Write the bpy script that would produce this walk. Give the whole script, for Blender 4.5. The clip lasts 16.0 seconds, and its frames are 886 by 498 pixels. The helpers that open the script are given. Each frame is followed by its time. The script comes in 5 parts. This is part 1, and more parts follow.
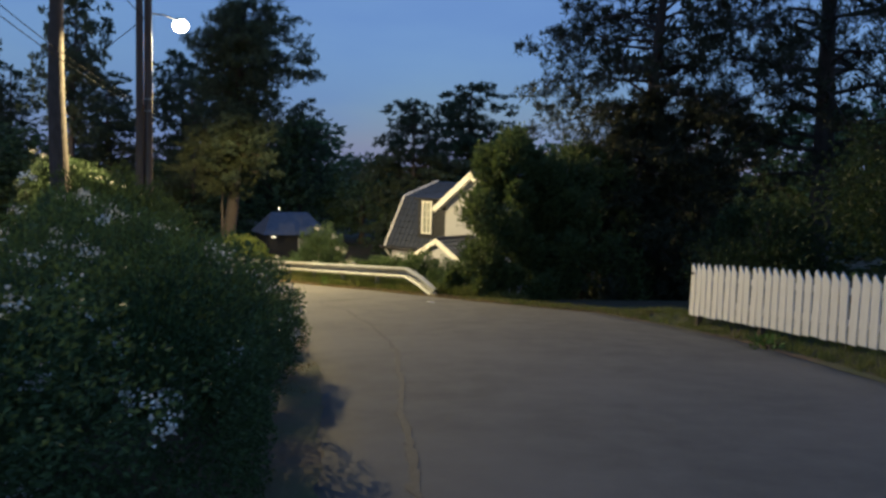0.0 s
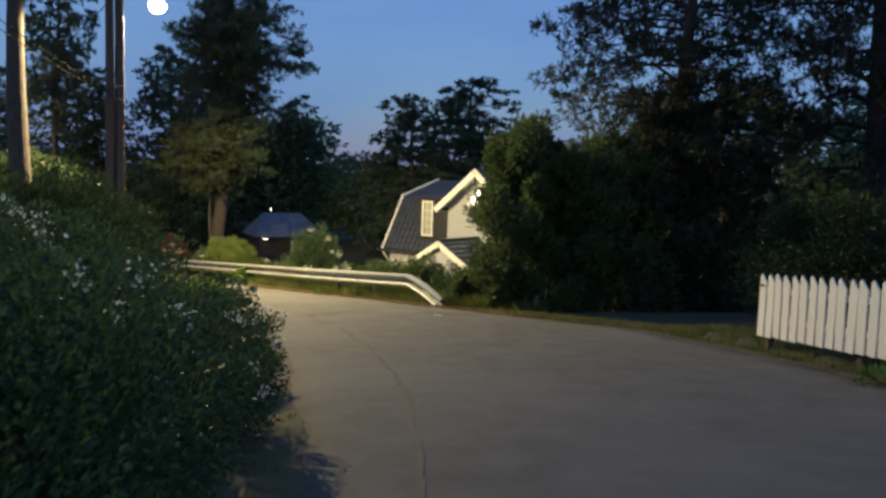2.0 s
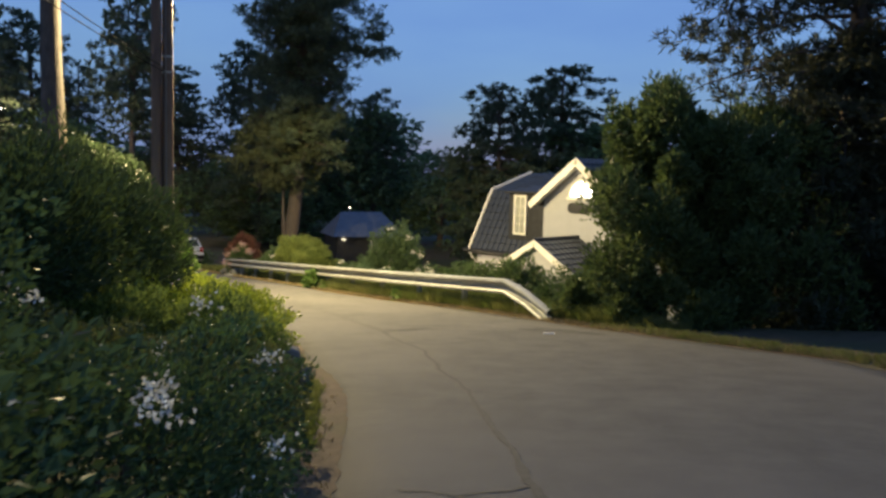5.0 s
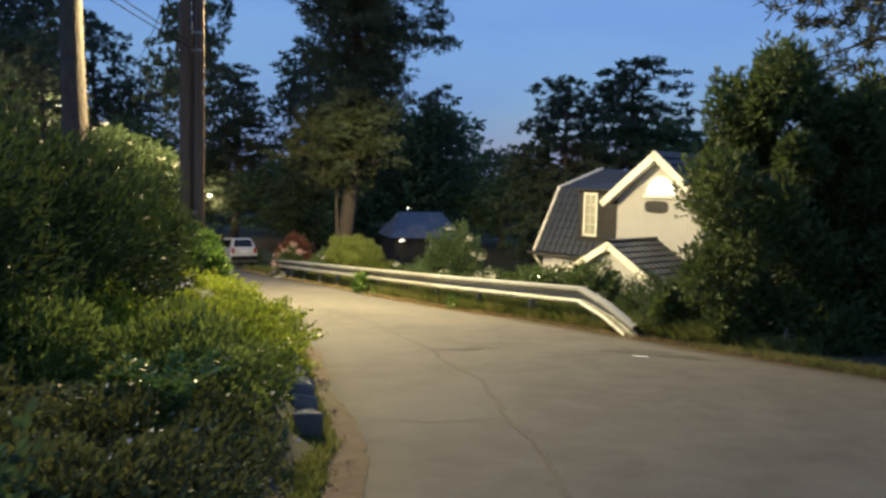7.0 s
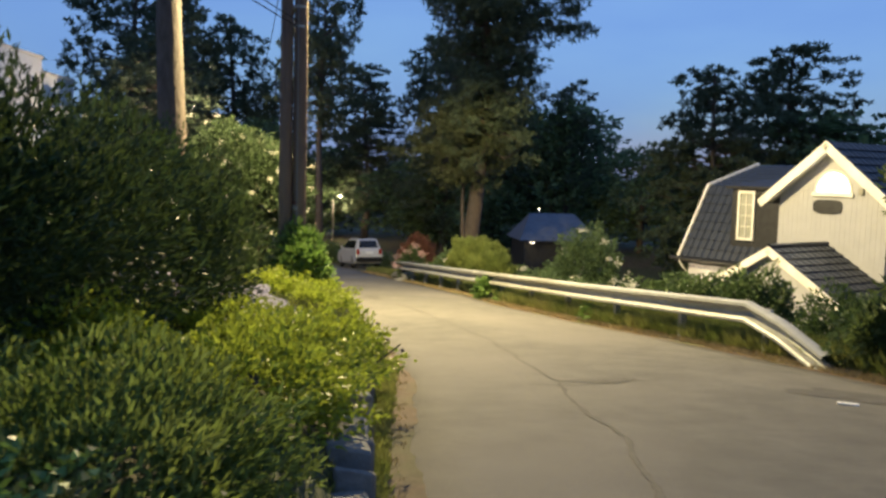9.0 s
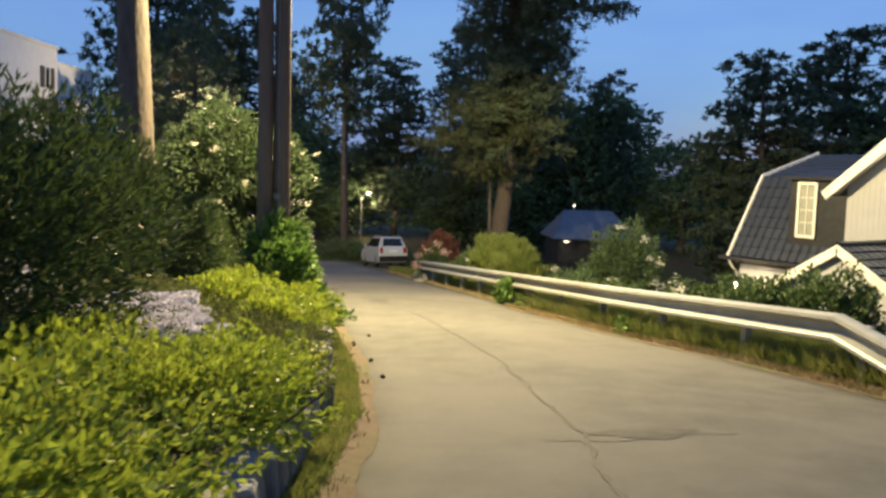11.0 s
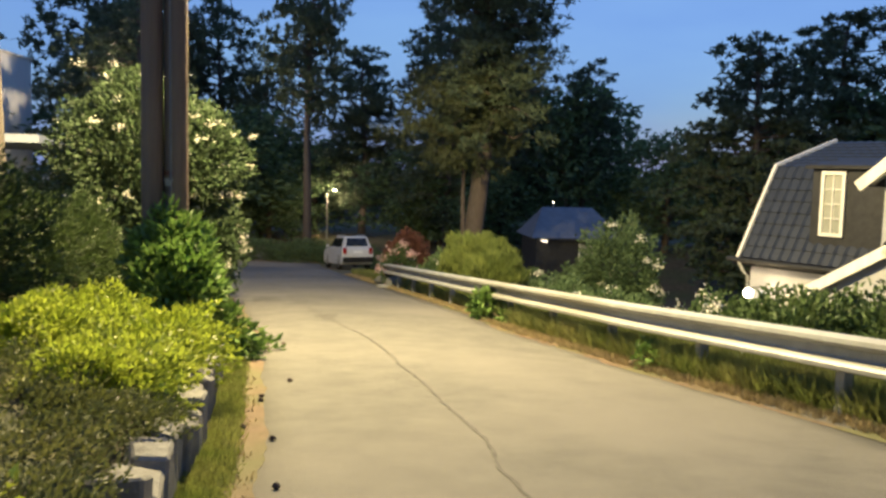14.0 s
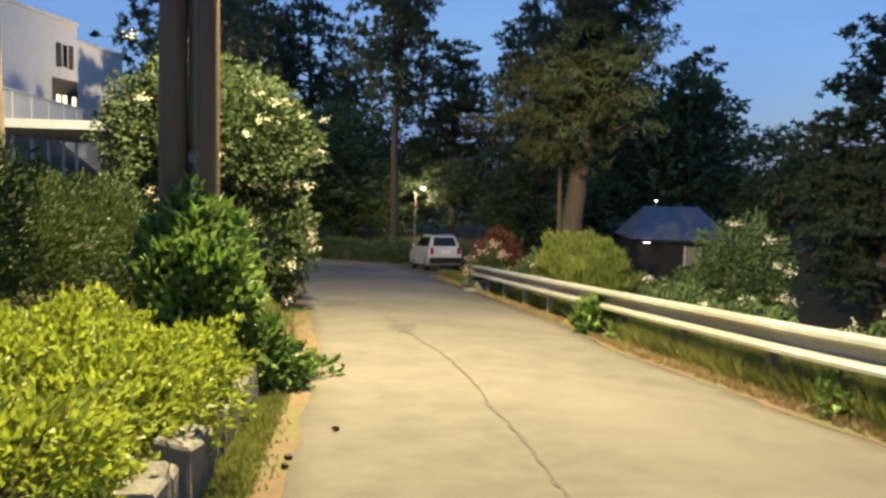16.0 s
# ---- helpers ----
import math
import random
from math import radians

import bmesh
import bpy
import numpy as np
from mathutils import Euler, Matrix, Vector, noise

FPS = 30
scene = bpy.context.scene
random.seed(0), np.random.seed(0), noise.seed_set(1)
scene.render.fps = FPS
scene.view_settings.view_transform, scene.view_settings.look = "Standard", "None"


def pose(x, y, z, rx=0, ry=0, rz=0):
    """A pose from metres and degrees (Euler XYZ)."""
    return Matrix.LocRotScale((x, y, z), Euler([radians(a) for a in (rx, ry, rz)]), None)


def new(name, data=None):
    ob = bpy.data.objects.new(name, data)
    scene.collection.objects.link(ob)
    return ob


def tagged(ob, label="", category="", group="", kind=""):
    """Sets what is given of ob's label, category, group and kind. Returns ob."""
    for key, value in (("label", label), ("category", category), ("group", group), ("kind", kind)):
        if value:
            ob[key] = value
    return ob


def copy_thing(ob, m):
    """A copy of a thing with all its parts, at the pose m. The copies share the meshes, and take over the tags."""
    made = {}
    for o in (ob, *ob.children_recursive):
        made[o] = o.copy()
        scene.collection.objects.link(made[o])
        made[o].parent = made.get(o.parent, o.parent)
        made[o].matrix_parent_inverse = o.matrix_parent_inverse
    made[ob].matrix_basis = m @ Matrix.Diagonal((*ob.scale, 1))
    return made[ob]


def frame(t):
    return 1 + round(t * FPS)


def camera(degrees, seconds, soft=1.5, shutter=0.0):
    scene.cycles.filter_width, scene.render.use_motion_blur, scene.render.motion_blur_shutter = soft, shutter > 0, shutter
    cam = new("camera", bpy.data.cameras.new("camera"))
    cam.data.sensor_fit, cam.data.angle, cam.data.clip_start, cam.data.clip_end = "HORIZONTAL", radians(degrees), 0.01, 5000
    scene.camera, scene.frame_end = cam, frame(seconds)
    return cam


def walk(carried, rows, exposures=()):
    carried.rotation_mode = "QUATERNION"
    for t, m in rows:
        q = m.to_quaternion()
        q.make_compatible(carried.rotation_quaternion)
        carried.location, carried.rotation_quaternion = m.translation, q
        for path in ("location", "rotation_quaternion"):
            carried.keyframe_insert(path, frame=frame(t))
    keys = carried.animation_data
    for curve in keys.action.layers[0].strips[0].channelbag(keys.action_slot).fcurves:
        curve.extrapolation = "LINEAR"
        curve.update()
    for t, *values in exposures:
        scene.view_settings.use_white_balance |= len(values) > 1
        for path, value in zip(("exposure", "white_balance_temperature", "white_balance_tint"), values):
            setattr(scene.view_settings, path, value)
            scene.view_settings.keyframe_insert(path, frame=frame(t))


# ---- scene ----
cam = camera(56.0, 16.0, soft=2.8, shutter=0.4)
METRES, EYE, TILT, LEAN, TURN = 20.0, 1.5, 3.5, 1.7, 2.2
ROWS = [
    (0.0, 0.0, 0.0, 0.0, 0.55, -8.82, -3.51),
    (0.5, -0.0021, 0.0305, -0.0055, 0.48, -8.78, -3.46),
    (1.0, -0.0054, 0.0643, -0.0066, 0.37, -8.83, -3.44),
    (1.5, -0.0115, 0.0951, -0.0125, 0.31, -8.74, -3.58),
    (2.0, -0.0143, 0.1273, -0.0162, 0.23, -8.73, -3.5),
    (2.5, -0.0212, 0.1603, -0.0226, 0.18, -8.79, -3.6),
    (3.0, -0.0243, 0.1918, -0.0286, 0.1, -8.75, -3.49),
    (3.5, -0.0307, 0.2243, -0.0347, 1.69, -8.8, -3.42),
    (4.0, -0.0333, 0.2566, -0.0402, 3.02, -8.84, -3.22),
    (6.5, -0.0475, 0.412, -0.0667, 8.86, -8.89, -2.64),
    (7.0, -0.0508, 0.4422, -0.0713, 10.04, -8.91, -2.6),
    (7.5, -0.052, 0.471, -0.0754, 15.91, -8.92, -2.07),
    (8.0, -0.0579, 0.5012, -0.0806, 19.87, -9.07, -1.85),
    (8.5, -0.0615, 0.5307, -0.0854, 19.47, -9.05, -1.81),
    (9.0, -0.0691, 0.5586, -0.0906, 19.14, -9.05, -1.93),
    (11.5, -0.0964, 0.7149, -0.1167, 21.93, -9.18, -1.68),
    (12.0, -0.1068, 0.7423, -0.1206, 20.5, -9.1, -1.87),
    (12.5, -0.1193, 0.7682, -0.1233, 20.12, -9.07, -2.03),
    (13.0, -0.1264, 0.7947, -0.1262, 19.95, -9.03, -1.85),
    (13.5, -0.137, 0.8223, -0.1317, 19.88, -9.14, -1.91),
    (14.0, -0.1447, 0.8517, -0.1366, 19.78, -9.19, -1.82),
    (14.5, -0.1569, 0.8793, -0.1425, 21.22, -9.25, -1.82),
    (15.0, -0.1663, 0.9081, -0.1476, 22.94, -9.28, -1.64),
    (15.5, -0.1772, 0.9342, -0.1522, 24.31, -9.26, -1.57),
    (16.0, -0.1906, 0.9612, -0.1569, 25.97, -9.31, -1.48),
]
EXPOSURES = [(0.0, 2.0), (4.0, 2.15), (9.0, 2.42), (16.0, 2.5)]
walk(cam, [(t, pose(0, 0, EYE, TILT, LEAN, TURN) @ pose(METRES * x, METRES * y, METRES * z, 90 + pitch, roll, yaw)) for t, x, y, z, yaw, pitch, roll in ROWS], EXPOSURES)

# ---- world and lamps ----
world = bpy.data.worlds.new("dusk")
scene.world = world
world.use_nodes = True
wn = world.node_tree.nodes
sky = wn.new("ShaderNodeTexSky")
sky.sky_type = "NISHITA"
sky.sun_disc = False
sky.sun_elevation = radians(2.0)
sky.sun_rotation = radians(180)
sky.ozone_density = 4.0
sky.dust_density = 0.2
wn["Background"].inputs["Strength"].default_value = 0.15
soften = wn.new("ShaderNodeHueSaturation")
soften.inputs["Saturation"].default_value = 0.8
soften.inputs["Value"].default_value = 0.68
world.node_tree.links.new(sky.outputs[0], soften.inputs["Color"])
# thin even dusk cloud over the clear sky
sky_way = wn.new("ShaderNodeTexCoord")
sky_map = wn.new("ShaderNodeMapping")
sky_map.inputs["Scale"].default_value = (1.0, 1.0, 3.5)
cloud = wn.new("ShaderNodeTexNoise")
cloud.inputs["Scale"].default_value = 2.6
cloud.inputs["Detail"].default_value = 5
cloud_amount = wn.new("ShaderNodeMapRange")
cloud_amount.inputs["From Min"].default_value, cloud_amount.inputs["From Max"].default_value = 0.3, 0.75
cloud_amount.inputs["To Min"].default_value, cloud_amount.inputs["To Max"].default_value = 0.5, 0.85
cloudy = wn.new("ShaderNodeMixRGB")
cloudy.inputs[2].default_value = (0.19, 0.38, 0.92, 1)
world.node_tree.links.new(sky_way.outputs["Generated"], sky_map.inputs["Vector"])
world.node_tree.links.new(sky_map.outputs[0], cloud.inputs["Vector"])
world.node_tree.links.new(cloud.outputs["Fac"], cloud_amount.inputs["Value"])
world.node_tree.links.new(cloud_amount.outputs[0], cloudy.inputs[0])
world.node_tree.links.new(soften.outputs[0], cloudy.inputs[1])
world.node_tree.links.new(cloudy.outputs[0], wn["Background"].inputs[0])

LAMP = Vector((-9.95, 27.4, 6.0))


def point_lamp(name, place, watts, colour, radius):
    data = bpy.data.lights.new(name, "POINT")
    data.energy, data.color, data.shadow_soft_size = watts, colour, radius
    ob = new(name, data)
    ob.location = place
    return ob


# the hood lets the street lamp shine downwards only
lantern = bpy.data.lights.new("street_lamp_light", "SPOT")
lantern.energy, lantern.color, lantern.shadow_soft_size = 3200, (1.0, 0.79, 0.385), 0.12
lantern.spot_size, lantern.spot_blend = radians(172), 0.12
new("street_lamp_light", lantern).location = LAMP - Vector((0, 0, 0.42))


# ---- materials ----
def material(name, a, b, scale=5.0, rough=0.8, bump=0.0, bump_scale=None, metal=0.0, c=None, big=0.3, island=0.0, obj=0.0, translucent=0.0, spec=0.5, stretch=(1, 1, 1)):
    m = bpy.data.materials.new(name)
    m.use_nodes = True
    nt = m.node_tree
    N, K = nt.nodes, nt.links
    p = N["Principled BSDF"]
    geo = N.new("ShaderNodeTexCoord")
    mp = N.new("ShaderNodeMapping")
    mp.inputs["Scale"].default_value = stretch
    K.new(geo.outputs["Object"], mp.inputs["Vector"])
    n1 = N.new("ShaderNodeTexNoise")
    n1.inputs["Scale"].default_value = scale
    n1.inputs["Detail"].default_value = 6
    n1.inputs["Roughness"].default_value = 0.65
    K.new(mp.outputs[0], n1.inputs["Vector"])
    ramp = N.new("ShaderNodeValToRGB")
    ramp.color_ramp.elements[0].position, ramp.color_ramp.elements[0].color = 0.32, (*a, 1)
    ramp.color_ramp.elements[1].position, ramp.color_ramp.elements[1].color = 0.68, (*b, 1)
    K.new(n1.outputs["Fac"], ramp.inputs["Fac"])
    out = ramp.outputs["Color"]
    if c is not None:
        n2 = N.new("ShaderNodeTexNoise")
        n2.inputs["Scale"].default_value = scale * big * 0.3
        n2.inputs["Detail"].default_value = 4
        K.new(mp.outputs[0], n2.inputs["Vector"])
        r2 = N.new("ShaderNodeValToRGB")
        r2.color_ramp.elements[0].position, r2.color_ramp.elements[1].position = 0.45, 0.7
        K.new(n2.outputs["Fac"], r2.inputs["Fac"])
        mx = N.new("ShaderNodeMixRGB")
        mx.inputs[2].default_value = (*c, 1)
        K.new(r2.outputs["Color"], mx.inputs[0])
        K.new(out, mx.inputs[1])
        out = mx.outputs[0]
    for amount, node, socket in ((island, "ShaderNodeNewGeometry", "Random Per Island"), (obj, "ShaderNodeObjectInfo", "Random")):
        if amount:
            src = N.new(node)
            mr = N.new("ShaderNodeMapRange")
            mr.inputs["To Min"].default_value, mr.inputs["To Max"].default_value = 1 - amount, 1 + amount
            K.new(src.outputs[socket], mr.inputs["Value"])
            hsv = N.new("ShaderNodeHueSaturation")
            K.new(mr.outputs[0], hsv.inputs["Value"])
            K.new(out, hsv.inputs["Color"])
            out = hsv.outputs[0]
    K.new(out, p.inputs["Base Color"])
    p.inputs["Roughness"].default_value = rough
    p.inputs["Metallic"].default_value = metal
    p.inputs["Specular IOR Level"].default_value = spec
    if bump:
        nb = N.new("ShaderNodeTexNoise")
        nb.inputs["Scale"].default_value = bump_scale or scale * 4
        nb.inputs["Detail"].default_value = 5
        K.new(mp.outputs[0], nb.inputs["Vector"])
        bp = N.new("ShaderNodeBump")
        bp.inputs["Strength"].default_value = bump
        bp.inputs["Distance"].default_value = 0.02
        K.new(nb.outputs["Fac"], bp.inputs["Height"])
        K.new(bp.outputs[0], p.inputs["Normal"])
    if translucent:
        tr = N.new("ShaderNodeBsdfTranslucent")
        K.new(out, tr.inputs["Color"])
        ms = N.new("ShaderNodeMixShader")
        ms.inputs[0].default_value = translucent
        K.new(p.outputs[0], ms.inputs[1])
        K.new(tr.outputs[0], ms.inputs[2])
        K.new(ms.outputs[0], N["Material Output"].inputs["Surface"])
    return m


def glow(name, colour, strength):
    m = bpy.data.materials.new(name)
    m.use_nodes = True
    p = m.node_tree.nodes["Principled BSDF"]
    p.inputs["Base Color"].default_value = (*colour, 1)
    p.inputs["Emission Color"].default_value = (*colour, 1)
    p.inputs["Emission Strength"].default_value = strength
    return m


def leafy(name, a, b, tr=0.25, rough=0.55, scale=1.5):
    return material(name, a, b, scale=scale, rough=rough, island=0.45, translucent=tr, spec=0.3)


ASPHALT = material("asphalt", (0.082, 0.078, 0.068), (0.125, 0.118, 0.102), scale=2.2, rough=0.9, bump=0.5, bump_scale=90, c=(0.14, 0.13, 0.112), big=0.5)
PATCH = material("patched_asphalt", (0.062, 0.058, 0.05), (0.10, 0.094, 0.082), scale=6, rough=0.92, bump=0.5, bump_scale=90)
CRACK = material("crack_tar", (0.035, 0.032, 0.028), (0.075, 0.07, 0.06), scale=20, rough=0.8)
GRIT = material("roadside_grit", (0.095, 0.064, 0.038), (0.155, 0.105, 0.062), scale=9, rough=0.95, bump=0.6, bump_scale=60, c=(0.09, 0.10, 0.035))
SOIL = material("garden_soil", (0.05, 0.04, 0.02), (0.11, 0.085, 0.045), scale=4, rough=0.95, bump=0.7, bump_scale=30, c=(0.05, 0.075, 0.02))
STONE = material("wall_stone", (0.11, 0.105, 0.095), (0.23, 0.22, 0.195), scale=5, rough=0.85, bump=0.6, bump_scale=25, c=(0.12, 0.13, 0.10), obj=0.25)
STEEL = material("galvanised_steel", (0.26, 0.27, 0.255), (0.37, 0.37, 0.345), scale=3, rough=0.55, metal=0.2, c=(0.22, 0.21, 0.17), bump=0.1)
WHITE_WOOD = material("white_painted_wood", (0.76, 0.73, 0.64), (0.86, 0.83, 0.75), scale=4, rough=0.55, bump=0.15, c=(0.68, 0.65, 0.55), stretch=(4, 4, 0.5))
PALE_WALL = material("white_render", (0.72, 0.72, 0.72), (0.80, 0.80, 0.79), scale=2, rough=0.7, bump=0.1)
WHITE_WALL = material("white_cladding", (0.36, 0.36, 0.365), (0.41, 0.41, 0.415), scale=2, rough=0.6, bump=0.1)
DECK_PAINT = material("pale_deck_paint", (0.40, 0.43, 0.48), (0.48, 0.51, 0.56), scale=3, rough=0.6, bump=0.1)
DARK_WOOD = material("black_cladding", (0.012, 0.012, 0.013), (0.03, 0.03, 0.03), scale=5, rough=0.6)
TILE = material("glazed_dark_tile", (0.014, 0.018, 0.028), (0.025, 0.031, 0.043), scale=6, rough=0.5, obj=0.15)
POLE = material("creosoted_pole", (0.07, 0.043, 0.03), (0.13, 0.085, 0.06), scale=8, rough=0.8, bump=0.6, bump_scale=20, stretch=(3, 3, 0.2), c=(0.15, 0.11, 0.075))
BARK = material("pine_bark", (0.045, 0.036, 0.03), (0.10, 0.082, 0.07), scale=7, rough=0.9, bump=0.9, bump_scale=14, stretch=(1.5, 1.5, 0.5), c=(0.10, 0.07, 0.05))
TWIG = material("twig_bark", (0.06, 0.045, 0.03), (0.12, 0.09, 0.06), scale=8, rough=0.9)
NEEDLE = leafy("pine_needles", (0.055, 0.08, 0.045), (0.105, 0.135, 0.075), tr=0.3)
NEEDLE_OLIVE = leafy("olive_needles", (0.045, 0.058, 0.024), (0.082, 0.092, 0.04), tr=0.3)
# darkened copy of the pine needles: shade put into the base colour
NEEDLE_SHADED = leafy("shaded_needles", (0.03, 0.036, 0.018), (0.06, 0.066, 0.032), tr=0.2)
FARLEAF = leafy("far_leaves", (0.08, 0.13, 0.055), (0.15, 0.21, 0.09), tr=0.42)
THUJA = leafy("thuja_spray", (0.055, 0.09, 0.028), (0.115, 0.15, 0.052), tr=0.35)
JUNIPER = leafy("juniper_spray", (0.11, 0.165, 0.035), (0.21, 0.26, 0.07), tr=0.45)
HEDGE_SPRAY = leafy("hedge_spray", (0.032, 0.056, 0.016), (0.07, 0.10, 0.033), tr=0.3)
LILAC = leafy("lilac_leaf", (0.03, 0.055, 0.02), (0.07, 0.10, 0.045), tr=0.2)
HEDGE = leafy("dark_shrub_leaf", (0.045, 0.082, 0.027), (0.098, 0.145, 0.052), tr=0.35)
VERGE_LEAF = leafy("verge_shrub_leaf", (0.055, 0.095, 0.03), (0.12, 0.165, 0.06))
SHRUB = leafy("fresh_shrub_leaf", (0.08, 0.15, 0.03), (0.17, 0.26, 0.07), rough=0.45)
YELLOW = leafy("yellow_green_leaf", (0.19, 0.26, 0.02), (0.36, 0.41, 0.06), rough=0.45, tr=0.4)
HEATH = leafy("olive_ground_cover", (0.07, 0.09, 0.025), (0.15, 0.155, 0.05), tr=0.3)
LIME_GRASS = leafy("short_wall_grass", (0.14, 0.18, 0.04), (0.27, 0.27, 0.09), tr=0.4)
GRASS = leafy("verge_grass", (0.11, 0.15, 0.035), (0.23, 0.23, 0.08), tr=0.4)
STRAW = leafy("dry_grass", (0.20, 0.16, 0.08), (0.32, 0.25, 0.13))
PETAL = leafy("white_petal", (0.65, 0.63, 0.52), (0.8, 0.78, 0.68))
MAUVE = leafy("mauve_petal", (0.55, 0.52, 0.62), (0.76, 0.73, 0.80))
PINK = leafy("pink_petal", (0.55, 0.32, 0.32), (0.7, 0.5, 0.48))
REDLEAF = leafy("red_brown_leaf", (0.08, 0.035, 0.025), (0.16, 0.07, 0.05))
SILVER = material("silver_car_paint", (0.48, 0.48, 0.47), (0.56, 0.56, 0.55), scale=1, rough=0.35, metal=0.1)
BLACK_CAR = material("dark_car_paint", (0.015, 0.016, 0.018), (0.025, 0.026, 0.03), scale=1, rough=0.25)
RUBBER = material("rubber", (0.015, 0.015, 0.015), (0.03, 0.03, 0.03), rough=0.95, spec=0.1)
GLASS = material("dark_glass", (0.01, 0.012, 0.014), (0.02, 0.022, 0.024), rough=0.08)
PANE = material("window_pane", (0.30, 0.31, 0.26), (0.38, 0.38, 0.32), scale=2, rough=0.1)
REDLAMP = material("red_lens", (0.25, 0.02, 0.015), (0.3, 0.03, 0.02), rough=0.2)
PLATE = material("number_plate", (0.7, 0.7, 0.68), (0.78, 0.78, 0.75), rough=0.4)
LIT = glow("lit_lamp", (1.0, 0.80, 0.50), 60)
LIT_FAR = glow("lit_far_lamp", (1.0, 0.86, 0.62), 3)
LIT_WALL = glow("lit_wall_lamp", (1.0, 0.85, 0.58), 9)
GREY_PIPE = material("grey_plastic_pipe", (0.10, 0.10, 0.10), (0.14, 0.14, 0.135), rough=0.7)
LIT_ROOM = glow("lit_room", (1.0, 0.82, 0.5), 0.45)
LIT_WINDOW = glow("lit_window", (1.0, 0.93, 0.74), 2.2)
CONE = material("fir_cone", (0.03, 0.02, 0.015), (0.06, 0.04, 0.03), rough=0.9)


# ---- mesh helpers ----
def part(name, bm, mat, parent=None, label=""):
    me = bpy.data.meshes.new(name)
    bm.to_mesh(me)
    bm.free()
    me.materials.append(mat)
    ob = new(name, me)
    ob.parent = parent
    if label:
        ob["label"] = label
    return ob


def thing(name, place, label, category, group="", kind="", rz=0):
    ob = new(name)
    ob.matrix_basis = pose(*place, 0, 0, rz)
    return tagged(ob, label, category, group, kind)


def arrays(name, V, F, mat, parent=None, smooth=False):
    V, F = np.asarray(V, np.float32), np.asarray(F, np.int32)
    me = bpy.data.meshes.new(name)
    k = F.shape[1]
    me.vertices.add(len(V))
    me.vertices.foreach_set("co", V.ravel())
    me.loops.add(F.size)
    me.loops.foreach_set("vertex_index", F.ravel())
    me.polygons.add(len(F))
    me.polygons.foreach_set("loop_start", np.arange(0, F.size, k, dtype=np.int32))
    me.polygons.foreach_set("use_smooth", np.full(len(F), smooth))
    me.update(calc_edges=True)
    me.materials.append(mat)
    ob = new(name, me)
    ob.parent = parent
    return ob


def box(bm, lo, hi, bevel=0.0, m=None):
    r = bmesh.ops.create_cube(bm, size=1)
    vs = r["verts"]
    for v in vs:
        v.co = Vector([(lo[i] + hi[i]) / 2 + v.co[i] * (hi[i] - lo[i]) for i in range(3)])
    if bevel:
        es = list({e for v in vs for e in v.link_edges})
        vs = list({v for f in bmesh.ops.bevel(bm, geom=es, offset=bevel, segments=2, affect="EDGES", profile=0.5)["faces"] for v in f.verts} | {v for v in vs if v.is_valid})
    if m is not None:
        bmesh.ops.transform(bm, matrix=m, verts=[v for v in vs if v.is_valid])
    return bm


def boxed(name, lo, hi, mat, parent=None, bevel=0.0, label="", m=None):
    return part(name, box(bmesh.new(), lo, hi, bevel, m), mat, parent, label)


def prism(name, outline, depth, mat, parent=None, m=None, label="", bevel=0.0):
    """An outline in x and z, given depth along y."""
    bm = bmesh.new()
    vs = [bm.verts.new((x, 0, z)) for x, z in outline]
    f = bm.faces.new(vs)
    r = bmesh.ops.extrude_face_region(bm, geom=[f])
    bmesh.ops.translate(bm, vec=(0, depth, 0), verts=[g for g in r["geom"] if isinstance(g, bmesh.types.BMVert)])
    bmesh.ops.recalc_face_normals(bm, faces=bm.faces)
    if bevel:
        bmesh.ops.bevel(bm, geom=list(bm.edges), offset=bevel, segments=2, affect="EDGES", profile=0.5)
    if m is not None:
        bm.transform(m)
    return part(name, bm, mat, parent, label)


def tube_arrays(points, radii, sides=8):
    P = np.array(points, float)
    n = len(P)
    T = np.gradient(P, axis=0)
    T /= np.linalg.norm(T, axis=1)[:, None] + 1e-9
    ref = np.where(np.abs(T[:, 2:3]) > 0.9, [[1.0, 0, 0]], [[0, 0, 1.0]])
    A = np.cross(T, ref)
    A /= np.linalg.norm(A, axis=1)[:, None]
    B = np.cross(T, A)
    ang = np.linspace(0, 2 * math.pi, sides, endpoint=False)
    V = (P[:, None] + np.array(radii)[:, None, None] * (A[:, None] * np.cos(ang)[None, :, None] + B[:, None] * np.sin(ang)[None, :, None])).reshape(-1, 3)
    i = np.arange(n - 1)[:, None] * sides
    j = np.arange(sides)[None, :]
    j2 = (j + 1) % sides
    F = np.stack([i + j, i + j2, i + sides + j2, i + sides + j], -1).reshape(-1, 4)
    return V, F


def merge(items):
    V, F, k = [], [], 0
    for v, f in items:
        V.append(v)
        F.append(f + k)
        k += len(v)
    return np.concatenate(V), np.concatenate(F)


def tubes(name, lines, mat, parent=None, sides=8):
    V, F = merge([tube_arrays(p, r, sides) for p, r in lines])
    return arrays(name, V, F, mat, parent, True)


def unit(a):
    return a / (np.linalg.norm(a, axis=-1, keepdims=True) + 1e-9)


